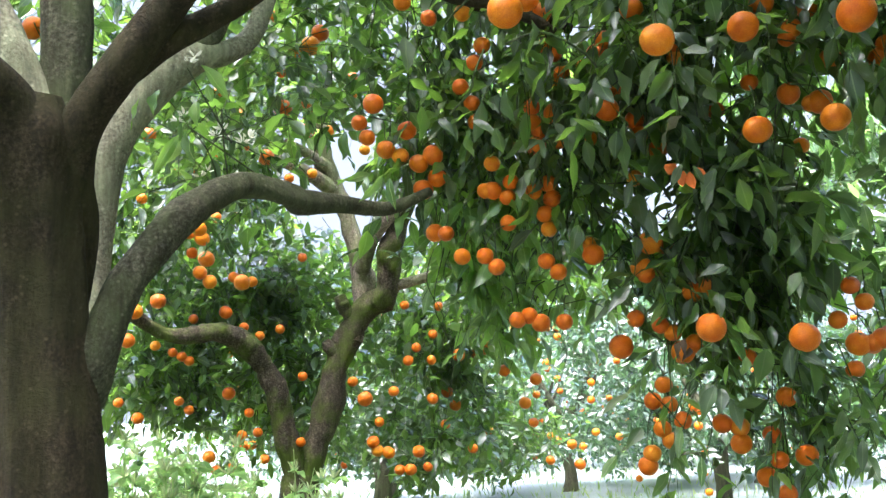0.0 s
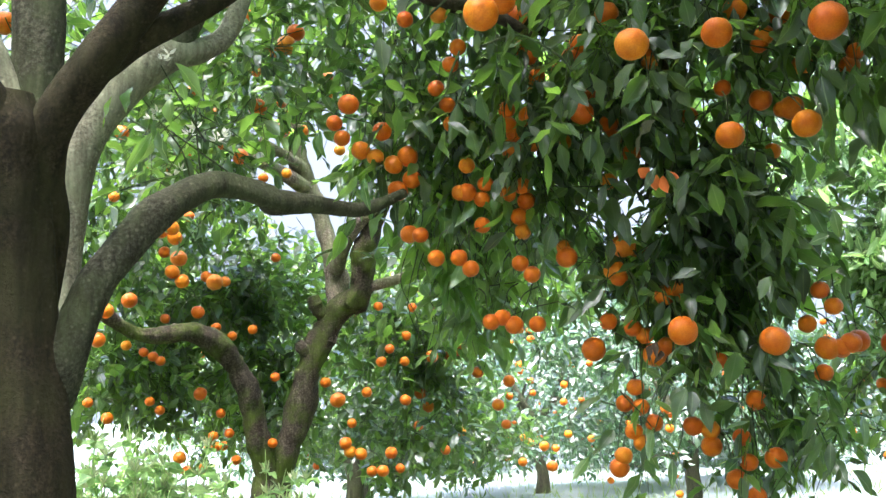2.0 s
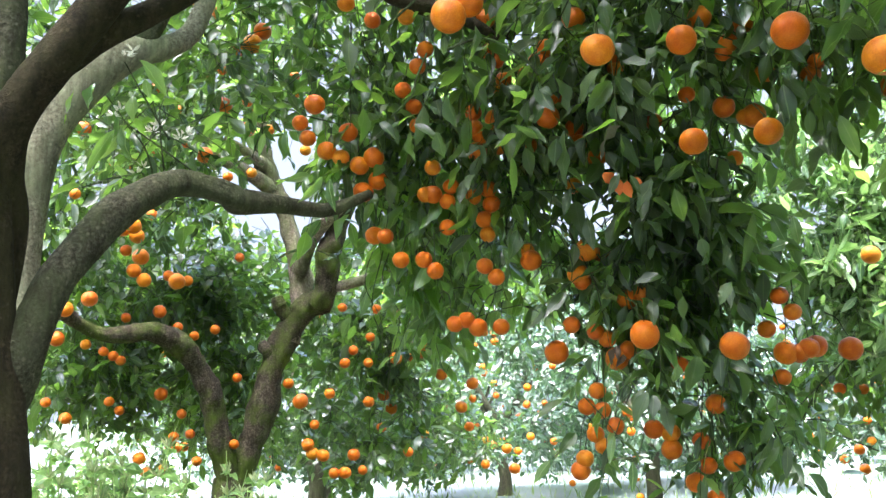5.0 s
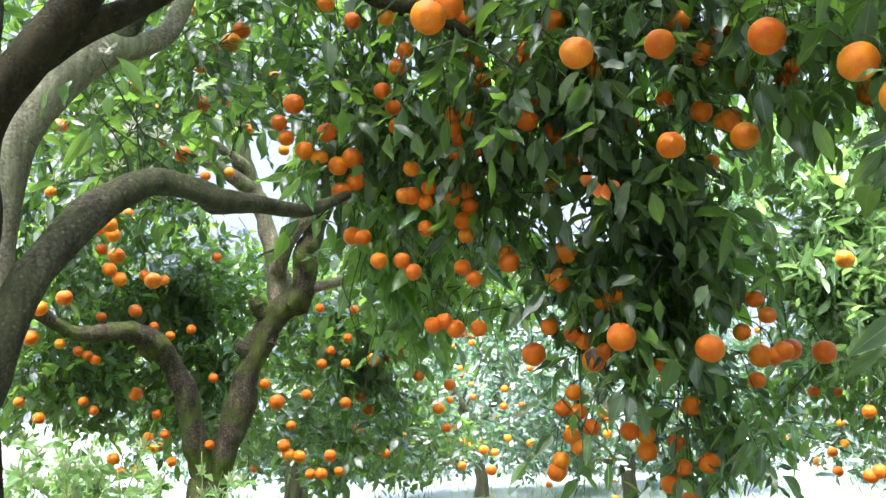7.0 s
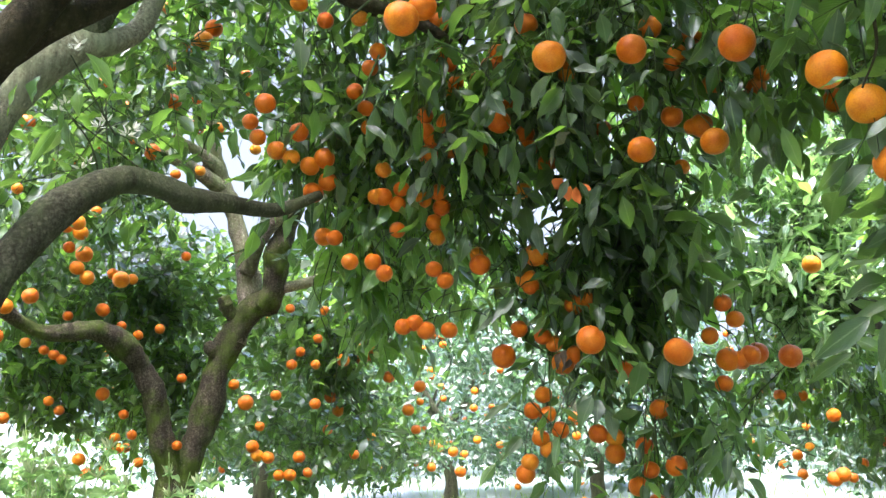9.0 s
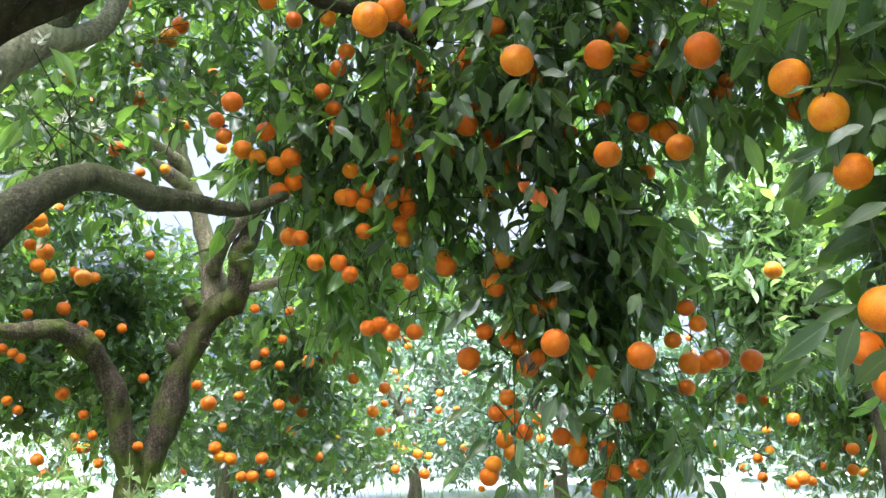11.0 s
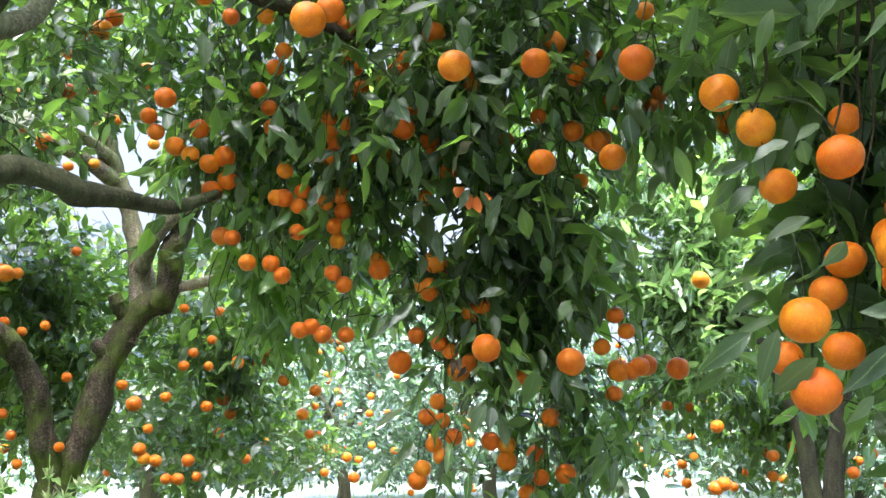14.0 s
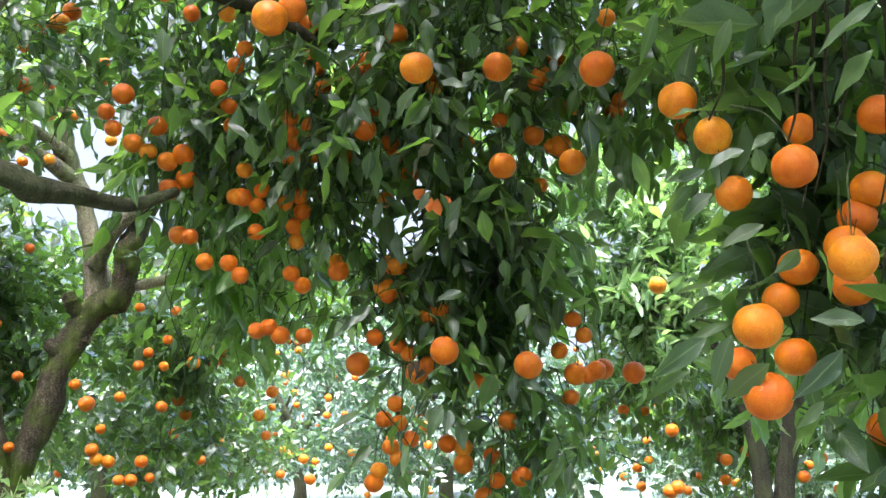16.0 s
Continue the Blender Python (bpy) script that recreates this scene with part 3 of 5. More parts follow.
FRUIT_HANGING_E = (
    (0.73, 1.56, 1.66, 6.7), (0.75, 2.38, 1.11, 4.5), (0.75, 1.99, 1.13, 6.4), (0.77, 2.37, 0.82, 5.0),
    (0.79, 2.37, 0.92, 4.5), (0.80, 2.34, 1.81, 4.5), (0.80, 2.36, 0.86, 4.5), (0.81, 2.35, 0.78, 4.6),
    (0.82, 2.26, 1.99, 6.2), (0.83, 2.36, 1.01, 5.0), (0.86, 2.34, 0.87, 5.4), (0.87, 2.01, 1.61, 6.4),
    (0.88, 2.27, 1.90, 4.5), (0.89, 2.32, 1.77, 5.8), (0.89, 2.26, 1.92, 5.2), (0.92, 2.35, 1.64, 4.5),
    (0.92, 2.23, 1.96, 5.2), (0.94, 2.31, 1.74, 4.5), (0.95, 1.98, 1.97, 4.5), (0.95, 2.30, 1.19, 4.5),
    (0.96, 2.30, 1.74, 6.2), (0.98, 2.26, 1.84, 5.2), (0.98, 2.28, 1.27, 4.5), (0.98, 2.30, 1.07, 4.5),
)
FRUIT_HANGING_F = (
    (0.99, 2.29, 1.13, 6.0), (1.01, 2.28, 1.23, 4.5), (1.02, 2.28, 1.13, 4.5), (1.03, 2.22, 1.78, 6.4),
    (1.04, 2.27, 1.14, 5.0), (1.06, 2.37, 1.13, 4.5), (1.08, 2.22, 1.82, 5.2), (1.09, 2.20, 1.85, 4.5),
    (1.10, 2.36, 1.15, 5.6), (1.16, 1.99, 1.71, 5.8), (1.17, 2.32, 1.14, 6.0), (1.19, 1.89, 1.88, 4.8),
    (1.29, 1.87, 1.77, 4.5), (1.31, 1.88, 1.73, 5.8), (1.32, 1.81, 1.88, 4.8), (1.34, 1.82, 1.83, 5.8),
    (1.36, 1.92, 1.52, 4.5), (1.43, 1.88, 1.44, 4.5),
)
FRUIT_FORK_A = (
    (-1.74, 3.63, 2.20, 4.5), (-1.46, 4.26, 1.08, 4.5), (-1.38, 4.28, 1.01, 5.4), (-1.33, 2.97, 2.29, 7.7),
    (-1.33, 3.97, 1.33, 6.4), (-1.31, 3.83, 2.12, 4.7), (-1.31, 4.29, 1.33, 4.7), (-1.30, 3.97, 1.45, 6.4),
    (-1.26, 3.90, 1.92, 4.5), (-1.24, 4.32, 1.30, 4.5), (-1.22, 3.84, 2.18, 6.4), (-1.21, 4.33, 1.08, 4.5),
    (-1.20, 4.33, 1.28, 4.7), (-1.17, 4.34, 1.26, 4.7), (-1.17, 4.35, 1.04, 4.5), (-1.15, 4.33, 1.45, 4.5),
    (-1.15, 4.29, 1.75, 5.4), (-1.15, 3.79, 1.47, 6.4), (-1.13, 3.90, 2.06, 4.5), (-1.10, 4.24, 1.65, 6.4),
    (-1.09, 3.91, 2.07, 4.5), (-1.08, 4.36, 0.83, 5.8), (-1.08, 3.98, 1.78, 5.0), (-1.06, 4.26, 1.61, 6.4),
)
FRUIT_FORK_B = (
    (-1.05, 4.37, 0.77, 4.7), (-1.04, 3.93, 2.05, 4.5), (-1.03, 4.00, 1.76, 6.4), (-1.01, 4.36, 1.48, 6.1),
    (-1.00, 4.39, 1.11, 6.1), (-0.99, 3.79, 1.76, 6.4), (-0.98, 4.39, 0.78, 4.5), (-0.97, 4.00, 1.85, 4.5),
    (-0.97, 4.35, 1.64, 5.4), (-0.94, 4.40, 0.92, 4.7), (-0.94, 3.86, 2.36, 4.7), (-0.93, 4.38, 1.41, 4.5),
    (-0.92, 3.64, 1.61, 6.4), (-0.91, 4.41, 1.02, 4.5), (-0.89, 4.37, 1.62, 5.0), (-0.87, 4.41, 0.93, 4.5),
    (-0.86, 4.40, 1.37, 4.5), (-0.86, 3.94, 2.18, 5.4), (-0.84, 4.42, 0.81, 4.5), (-0.84, 3.91, 2.28, 4.5),
    (-0.83, 3.95, 2.15, 4.5), (-0.83, 3.32, 1.94, 6.4), (-0.79, 3.68, 1.52, 6.4), (-0.77, 4.42, 1.40, 4.5),
)
FRUIT_FORK_C = (
    (-0.75, 3.77, 2.70, 5.9), (-0.68, 4.45, 0.88, 4.5), (-0.68, 3.80, 2.67, 5.0), (-0.68, 3.60, 2.00, 6.4),
    (-0.67, 3.88, 2.45, 4.5), (-0.67, 4.45, 1.18, 4.5), (-0.66, 4.02, 2.02, 4.5), (-0.66, 4.39, 1.73, 4.5),
    (-0.58, 3.79, 2.72, 4.7), (-0.57, 3.98, 2.22, 6.4), (-0.57, 3.94, 2.33, 4.5), (-0.56, 4.03, 2.04, 4.5),
    (-0.56, 3.28, 2.09, 6.7), (-0.54, 3.49, 2.39, 6.4), (-0.52, 3.76, 2.21, 6.4), (-0.50, 3.95, 2.33, 4.5),
    (-0.48, 3.99, 2.22, 4.5), (-0.45, 3.22, 2.30, 7.0), (-0.44, 4.48, 1.15, 5.0), (-0.42, 3.25, 2.36, 6.4),
    (-0.37, 3.93, 2.44, 4.5), (-0.37, 3.95, 2.37, 4.7), (-0.35, 4.48, 0.87, 5.8), (-0.34, 3.85, 2.64, 5.0),
)
FRUIT_FORK_D = (
    (-0.34, 3.97, 1.06, 6.4), (-0.33, 4.03, 2.14, 5.0), (-0.33, 4.49, 0.83, 5.8), (-0.32, 4.49, 0.96, 4.5),
    (-0.28, 4.49, 0.82, 5.8), (-0.25, 4.49, 1.10, 5.0), (-0.23, 4.49, 0.74, 5.0), (-0.19, 4.47, 1.50, 4.5),
    (-0.18, 4.49, 0.74, 5.8), (-0.18, 4.49, 1.24, 5.0), (-0.14, 4.49, 1.30, 4.5), (-0.14, 4.49, 0.82, 5.8),
    (-0.10, 4.49, 0.75, 4.5), (-0.07, 4.50, 1.06, 5.4), (-0.07, 4.49, 1.24, 4.5), (-0.06, 4.48, 1.36, 4.5),
    (-0.03, 4.47, 1.49, 4.5), (0.00, 4.99, 1.10, 6.4), (0.04, 4.99, 1.03, 6.4), (0.06, 4.97, 1.55, 5.6),
    (0.06, 4.68, 1.27, 6.4), (0.16, 4.98, 1.29, 6.4), (0.19, 4.96, 1.57, 4.8), (0.20, 4.99, 1.31, 5.2),
)
FRUIT_FORK_E = (
    (0.21, 4.97, 1.53, 6.0), (0.22, 4.98, 1.34, 5.2), (0.30, 4.97, 1.20, 6.4), (0.40, 4.97, 1.03, 6.4),
    (0.44, 4.98, 0.93, 5.2), (0.46, 4.96, 1.15, 6.4),
)
FRUIT_RIGHT_A = (
    (1.78, 3.32, 1.54, 7.0), (2.25, 4.14, 0.70, 6.8), (2.28, 4.12, 0.72, 6.8), (2.38, 5.57, 1.18, 6.8),
    (2.40, 4.38, 0.98, 6.8), (2.48, 5.09, 1.09, 6.8), (2.73, 3.23, 1.37, 6.8), (2.77, 5.40, 1.09, 6.8),
    (2.93, 5.83, 0.73, 6.8), (2.95, 5.82, 0.61, 6.8), (2.97, 4.82, 0.82, 6.8), (3.06, 5.16, 1.88, 6.8),
    (3.17, 5.16, 0.69, 6.8), (3.26, 5.65, 0.68, 6.8), (3.28, 5.10, 0.86, 6.8), (3.29, 6.98, 1.17, 6.8),
    (3.30, 4.59, 0.74, 6.8), (3.31, 6.25, 1.14, 6.8), (3.37, 6.94, 0.61, 6.8), (3.39, 5.58, 0.81, 6.8),
    (3.47, 6.15, 0.56, 6.8), (3.54, 6.85, 0.74, 6.8), (3.56, 7.16, 1.25, 6.4), (3.62, 4.86, 0.83, 6.8),
)
FRUIT_RIGHT_B = (
    (3.71, 7.09, 0.99, 5.8), (3.76, 5.99, 0.62, 6.8), (3.97, 5.18, 0.63, 6.8), (4.47, 5.49, 0.83, 6.8),
    (4.78, 6.41, 0.64, 5.8),
)
FRUIT_FAR_A = (
    (-1.09, 9.36, 0.60, 6.8), (-0.91, 8.43, 0.57, 6.8), (-0.77, 9.37, 1.78, 6.8), (-0.39, 10.57, 1.83, 6.8),
    (0.02, 13.99, 0.38, 5.6), (0.24, 13.99, 0.49, 5.6), (0.24, 12.12, 0.95, 6.8), (0.43, 7.70, 1.03, 6.8),
    (0.47, 13.99, 0.83, 5.6), (0.73, 13.96, 0.26, 5.6), (0.73, 7.02, 0.63, 6.8), (0.88, 6.94, 0.74, 7.3),
    (0.89, 8.44, 0.76, 6.8), (0.93, 6.93, 0.60, 8.2), (0.95, 8.43, 0.72, 6.8), (1.00, 10.55, 0.58, 6.8),
    (1.01, 13.96, 0.57, 5.6), (1.25, 8.39, 1.06, 6.8), (1.26, 8.39, 1.21, 6.8), (1.31, 9.34, 0.95, 6.8),
    (1.47, 12.04, 1.07, 6.8), (1.47, 8.35, 0.74, 6.8), (1.48, 9.30, 1.42, 6.8), (1.70, 12.00, 0.63, 6.8),
)
FRUIT_FAR_B = (
    (1.73, 6.78, 0.98, 7.3), (1.79, 9.23, 0.32, 6.8), (1.93, 7.47, 0.83, 6.8), (2.14, 8.19, 0.43, 6.8),
    (2.16, 8.17, 0.27, 6.8), (3.00, 8.94, 0.95, 6.8), (3.06, 11.72, 0.41, 6.8), (4.50, 11.26, 0.83, 6.8),
)
FRUIT_GROUPS = (
    ("oranges on the near bough", "ripe orange hanging in a cluster on the near bough", (FRUIT_NEAR_A,)),
    ("oranges on the hanging bough", "ripe deep orange fruit hanging among dark leaves",
     (((0.193, 1.923, 1.871, 6.2),), FRUIT_HANGING_A, FRUIT_HANGING_B, FRUIT_HANGING_C, FRUIT_HANGING_D, FRUIT_HANGING_E, FRUIT_HANGING_F)),
    ("oranges on the forked tree", "ripe orange in the crown of the forked tree",
     (FRUIT_FORK_A, FRUIT_FORK_B, FRUIT_FORK_C, FRUIT_FORK_D, FRUIT_FORK_E)),
    ("oranges on the twin-stemmed tree", "ripe orange on the twin-stemmed tree", (FRUIT_RIGHT_A, FRUIT_RIGHT_B)),
    ("oranges on the far row", "small distant ripe orange on the far row of trees", (FRUIT_FAR_A, FRUIT_FAR_B)),
)
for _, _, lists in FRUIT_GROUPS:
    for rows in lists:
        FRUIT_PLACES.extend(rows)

# ---- ground ----
ground_rng = random.Random(3)
bm = bmesh.new()
bmesh.ops.create_grid(bm, x_segments=90, y_segments=90, size=1.0)
for v in bm.verts:
    q = v.co.copy()
    v.co.x = math.copysign(abs(q.x) ** 3 * 900 + abs(q.x) * 14, q.x)
    v.co.y = math.copysign(abs(q.y) ** 3 * 900 + abs(q.y) * 14, q.y) + 4
    v.co.z = 0.035 * noise.noise(Vector((v.co.x * 0.6, v.co.y * 0.6, 0))) if v.co.length < 40 else 0.0
me = bpy.data.meshes.new("ground")
bm.to_mesh(me)
bm.free()
me.materials.append(GROUND)
me.polygons.foreach_set("use_smooth", [True] * len(me.polygons))
tagged(new("ground", me), "pale grassy orchard soil under overcast light", "ground", kind="structure")

# added ring that glows in place of the sky low behind the trees
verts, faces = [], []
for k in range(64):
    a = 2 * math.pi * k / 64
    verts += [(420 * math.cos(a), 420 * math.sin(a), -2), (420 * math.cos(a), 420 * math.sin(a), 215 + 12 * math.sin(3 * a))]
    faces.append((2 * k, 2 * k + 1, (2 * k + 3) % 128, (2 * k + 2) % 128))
tagged(new("backdrop", mesh_from("backdrop", verts, faces, HAZE_GLOW)), "added glowing ring in the pale blue of the sky behind the orchard", "sky", kind="structure")

grass_rng = np.random.default_rng(8)
n = 9000
gy = 3.0 + 17.0 * grass_rng.random(n) ** 1.3
gx = (grass_rng.random(n) - 0.42) * (2.2 + 1.15 * gy)
gp = np.stack([gx, gy, np.full(n, -0.03)], axis=1)
gw = np.stack([grass_rng.normal(0, 0.35, n), grass_rng.normal(0, 0.35, n), np.ones(n)], axis=1)
gs = 0.12 * grass_rng.uniform(0.5, 1.6, n)
blade = [leaf_shape(3, 0.3, b, 0.0, 0.09) for b in (0.3, 0.8, 1.2)]
gf = leaf_frames(gp, gw, grass_rng.normal(size=(n, 3)), gs)
tagged(new("grass", joined_leaves("grass", blade, gp, gf, grass_rng.integers(0, 3, n), GRASS)),
       "tall pale green grass between the tree rows", "grass", kind="stuff")

# ---- the near tree with the thick grey trunk ----
near_tree = thing("orange_tree", (-0.79, 1.97, 0), "old orange tree with a thick grey trunk dividing into heavy limbs", "tree")
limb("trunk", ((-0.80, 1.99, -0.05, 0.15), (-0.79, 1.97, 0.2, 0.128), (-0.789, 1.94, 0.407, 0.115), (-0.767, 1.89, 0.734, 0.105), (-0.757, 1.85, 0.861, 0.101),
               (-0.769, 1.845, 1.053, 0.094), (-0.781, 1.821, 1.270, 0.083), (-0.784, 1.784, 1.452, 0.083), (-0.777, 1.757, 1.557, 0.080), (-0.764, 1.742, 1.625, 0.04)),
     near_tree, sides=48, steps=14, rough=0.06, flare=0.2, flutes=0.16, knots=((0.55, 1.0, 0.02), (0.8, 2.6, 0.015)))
limb("limb", ((-0.781, 1.765, 1.50, 0.065), (-0.803, 1.712, 1.588, 0.053), (-0.836, 1.645, 1.631, 0.049), (-0.901, 1.535, 1.664, 0.042),
              (-0.958, 1.406, 1.726, 0.033), (-1.05, 1.2, 1.9, 0.02)), near_tree, BARK, sides=24)
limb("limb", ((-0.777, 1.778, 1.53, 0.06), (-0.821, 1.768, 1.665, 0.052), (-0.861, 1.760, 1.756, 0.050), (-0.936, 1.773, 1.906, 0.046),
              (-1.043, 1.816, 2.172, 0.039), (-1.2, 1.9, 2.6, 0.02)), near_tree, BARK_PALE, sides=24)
limb("limb", ((-0.774, 1.799, 1.50, 0.06), (-0.749, 1.812, 1.631, 0.050), (-0.746, 1.814, 1.750, 0.050), (-0.749, 1.817, 1.873, 0.050),
              (-0.762, 1.857, 2.122, 0.042), (-0.781, 1.972, 2.503, 0.035), (-0.7, 2.1, 2.9, 0.018)), near_tree, BARK_LIMB, sides=24, knots=((0.35, 0.5, 0.012),))
limb("limb", ((-0.74, 1.87, 1.12, 0.02), (-0.716, 1.852, 1.363, 0.032), (-0.721, 1.806, 1.467, 0.040), (-0.691, 1.767, 1.568, 0.042), (-0.610, 1.748, 1.673, 0.039),
              (-0.526, 1.731, 1.779, 0.038), (-0.451, 1.731, 1.894, 0.036), (-0.321, 1.749, 2.118, 0.032), (-0.1, 1.85, 2.4, 0.02)), near_tree, sides=24, knots=((0.5, 3.2, 0.01),))
limb("limb", ((-0.62, 1.755, 1.655, 0.03), (-0.539, 1.780, 1.736, 0.030), (-0.467, 1.802, 1.784, 0.026), (-0.382, 1.827, 1.847, 0.024),
              (-0.245, 1.851, 1.961, 0.025), (0.0, 2.05, 2.08, 0.022)), near_tree, sides=20)
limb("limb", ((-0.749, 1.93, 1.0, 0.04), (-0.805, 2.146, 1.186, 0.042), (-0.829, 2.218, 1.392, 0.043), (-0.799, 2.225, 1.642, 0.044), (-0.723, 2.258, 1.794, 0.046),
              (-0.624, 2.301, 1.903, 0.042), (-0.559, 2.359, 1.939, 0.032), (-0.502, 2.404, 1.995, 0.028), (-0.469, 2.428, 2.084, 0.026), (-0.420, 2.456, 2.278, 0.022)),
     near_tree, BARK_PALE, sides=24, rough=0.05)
limb("limb", ((-0.623, 2.30, 1.90, 0.03), (-0.56, 2.33, 2.02, 0.026), (-0.52, 2.36, 2.2, 0.02)), near_tree, BARK_LIMB, sides=16)
limb("limb", ((-0.745, 1.90, 0.95, 0.03), (-0.703, 1.872, 1.073, 0.044), (-0.678, 1.856, 1.149, 0.042), (-0.638, 1.878, 1.262, 0.037), (-0.584, 1.931, 1.361, 0.034),
              (-0.522, 1.983, 1.446, 0.032), (-0.448, 2.091, 1.518, 0.031), (-0.359, 2.211, 1.520, 0.029), (-0.343, 2.238, 1.508, 0.033), (-0.257, 2.329, 1.520, 0.023),
              (-0.144, 2.439, 1.528, 0.019), (-0.032, 2.532, 1.592, 0.014)), near_tree, BARK_LIMB, sides=32, steps=12, rough=0.14,
     knots=((0.3, 0.6, 0.012), (0.36, 2.4, 0.008), (0.42, 1.5, 0.012), (0.55, 1.2, 0.014), (0.62, 4.6, 0.02), (0.68, 4.6, 0.012), (0.74, 1.2, 0.008)))
limb("branch", ((-0.098, 2.1, 2.25, 0.032), (0.0, 2.3, 2.11, 0.028), (0.074, 2.365, 2.078, 0.026), (0.227, 2.420, 2.055, 0.022), (0.369, 2.471, 2.023, 0.014)), near_tree, sides=14)
crown(near_tree, 11, ((-0.55, 2.85, 1.85, 0.4, 0.25, 0.22, 30), (-0.35, 3.0, 2.15, 0.4, 0.3, 0.2, 40), (-0.62, 2.45, 1.68, 0.16, 0.12, 0.1, 14), (-0.5, 2.6, 1.55, 0.1, 0.1, 0.08, 5),
                      (-1.25, 2.7, 1.9, 0.35, 0.4, 0.4, 60), (-0.45, 3.1, 2.25, 0.5, 0.3, 0.3, 60), (-0.8, 3.2, 2.0, 0.35, 0.3, 0.3, 40)), LEAF_MID, BLADES, leaf=0.078, per=7, droop=0.25,
      openings=((-0.30, 2.88, 1.77, 0.2), (-0.43, 2.52, 1.50, 0.1), (-0.2, 2.6, 1.5, 0.25)), reach=0.5, singles=200)
crown(near_tree, 13, ((-1.5, 3.1, 2.3, 0.55, 0.35, 0.45, 120), (-1.0, 3.3, 2.4, 0.4, 0.3, 0.4, 80)), LEAF_MID, BLADES_MID, leaf=0.085, per=8, droop=0.3, reach=0.5)
# foliage above the view, added to shade the trunk and the camera's place
crown(near_tree, 12, ((-0.7, 2.0, 2.75, 0.9, 0.8, 0.4, 150), (0.0, 2.1, 2.9, 0.6, 0.7, 0.35, 60), (-1.7, 1.7, 2.5, 0.7, 1.0, 0.6, 160),
                      (-1.5, 0.5, 2.7, 0.7, 0.8, 0.5, 90), (-0.3, 3.0, 2.9, 1.0, 0.8, 0.35, 200), (-0.5, 0.6, 2.75, 0.8, 0.8, 0.35, 140), (-0.6, -0.8, 2.7, 0.9, 0.8, 0.4, 110)), LEAF, BLADES_FAR, leaf=0.13, per=8)

# ---- the tree whose boughs hang over the path from the side ----
side_tree = thing("orange_tree", (1.95, 0.1, 0), "orange tree with long boughs hanging low, dark glossy leaves", "tree")
limb("trunk", ((1.95, 0.1, -0.05, 0.14), (1.94, 0.12, 0.4, 0.11), (1.9, 0.2, 0.9, 0.10), (1.85, 0.3, 1.3, 0.085)), side_tree, sides=24, flare=0.2)
limb("limb", ((1.88, 0.25, 1.15, 0.07), (1.75, 0.5, 1.75, 0.06), (1.45, 0.95, 2.25, 0.05), (1.05, 1.6, 2.4, 0.04), (0.65, 2.2, 2.3, 0.03), (0.35, 2.5, 2.1, 0.015)), side_tree)
limb("limb", ((1.86, 0.28, 1.2, 0.06), (1.7, 0.45, 1.8, 0.05), (1.35, 0.8, 2.1, 0.04), (1.0, 1.15, 2.0, 0.025), (0.85, 1.3, 1.85, 0.012)), side_tree)
HANGING_GAPS = ((0.445, 1.86, 1.42, 0.06), (0.49, 2.04, 1.46, 0.078), (0.54, 2.23, 1.50, 0.10), (0.59, 2.42, 1.55, 0.125), (0.63, 2.61, 1.59, 0.18), (0.68, 2.80, 1.63, 0.20), (0.74, 3.04, 1.69, 0.23), (0.80, 3.32, 1.75, 0.26))
LIMB_VIEW = ((-0.16, 2.6, 1.50, 0.14), (-0.14, 2.8, 1.55, 0.15), (-0.16, 3.2, 1.63, 0.16), (-0.10, 2.75, 1.40, 0.12))
HANGING = ((0.35, 2.47, 1.93, 0.44, 0.26, 0.36, 230), (0.72, 2.29, 1.87, 0.44, 0.26, 0.36, 230), (0.04, 2.66, 1.94, 0.24, 0.22, 0.28, 90),
           (0.79, 2.42, 1.48, 0.25, 0.2, 0.33, 120), (1.12, 2.0, 1.92, 0.35, 0.25, 0.22, 70))
crown(side_tree, 25, ((0.26, 2.95, 1.45, 0.30, 0.22, 0.18, 64), (0.1, 2.75, 1.68, 0.32, 0.2, 0.2, 72), (0.62, 2.5, 1.38, 0.18, 0.14, 0.12, 16)), LEAF_YOUNG_LIT, BLADES, droop=0.8, per=8, reach=0.9, openings=LIMB_VIEW)
crown(side_tree, 29, ((0.35, 3.1, 2.2, 0.55, 0.3, 0.35, 60), (1.05, 2.9, 2.2, 0.55, 0.3, 0.4, 80), (1.55, 2.4, 2.25, 0.4, 0.3, 0.3, 70)),
      LEAF, BLADES_MID, leaf=0.09, per=8, droop=0.6, openings=HANGING_GAPS)
crown(side_tree, 24, ((0.95, 2.95, 1.7, 0.22, 0.2, 0.3, 34), (0.45, 3.2, 1.55, 0.25, 0.2, 0.25, 34), (1.4, 1.75, 1.85, 0.25, 0.25, 0.22, 50), (0.15, 3.3, 1.8, 0.35, 0.25, 0.3, 110)),
      LEAF_MID, BLADES_MID, leaf=0.09, per=8, droop=0.6, density=0.65, openings=HANGING_GAPS + LIMB_VIEW)
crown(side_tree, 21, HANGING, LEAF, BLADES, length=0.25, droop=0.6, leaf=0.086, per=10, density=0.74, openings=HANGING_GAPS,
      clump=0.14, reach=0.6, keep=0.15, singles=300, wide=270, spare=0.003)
crown(side_tree, 30, HANGING, LEAF_MID, BLADES, length=0.24, droop=0.5, leaf=0.08, per=8, density=0.28, openings=HANGING_GAPS, clump=0.14, reach=0.6, keep=0.15, singles=150, wide=270, spare=0.003)
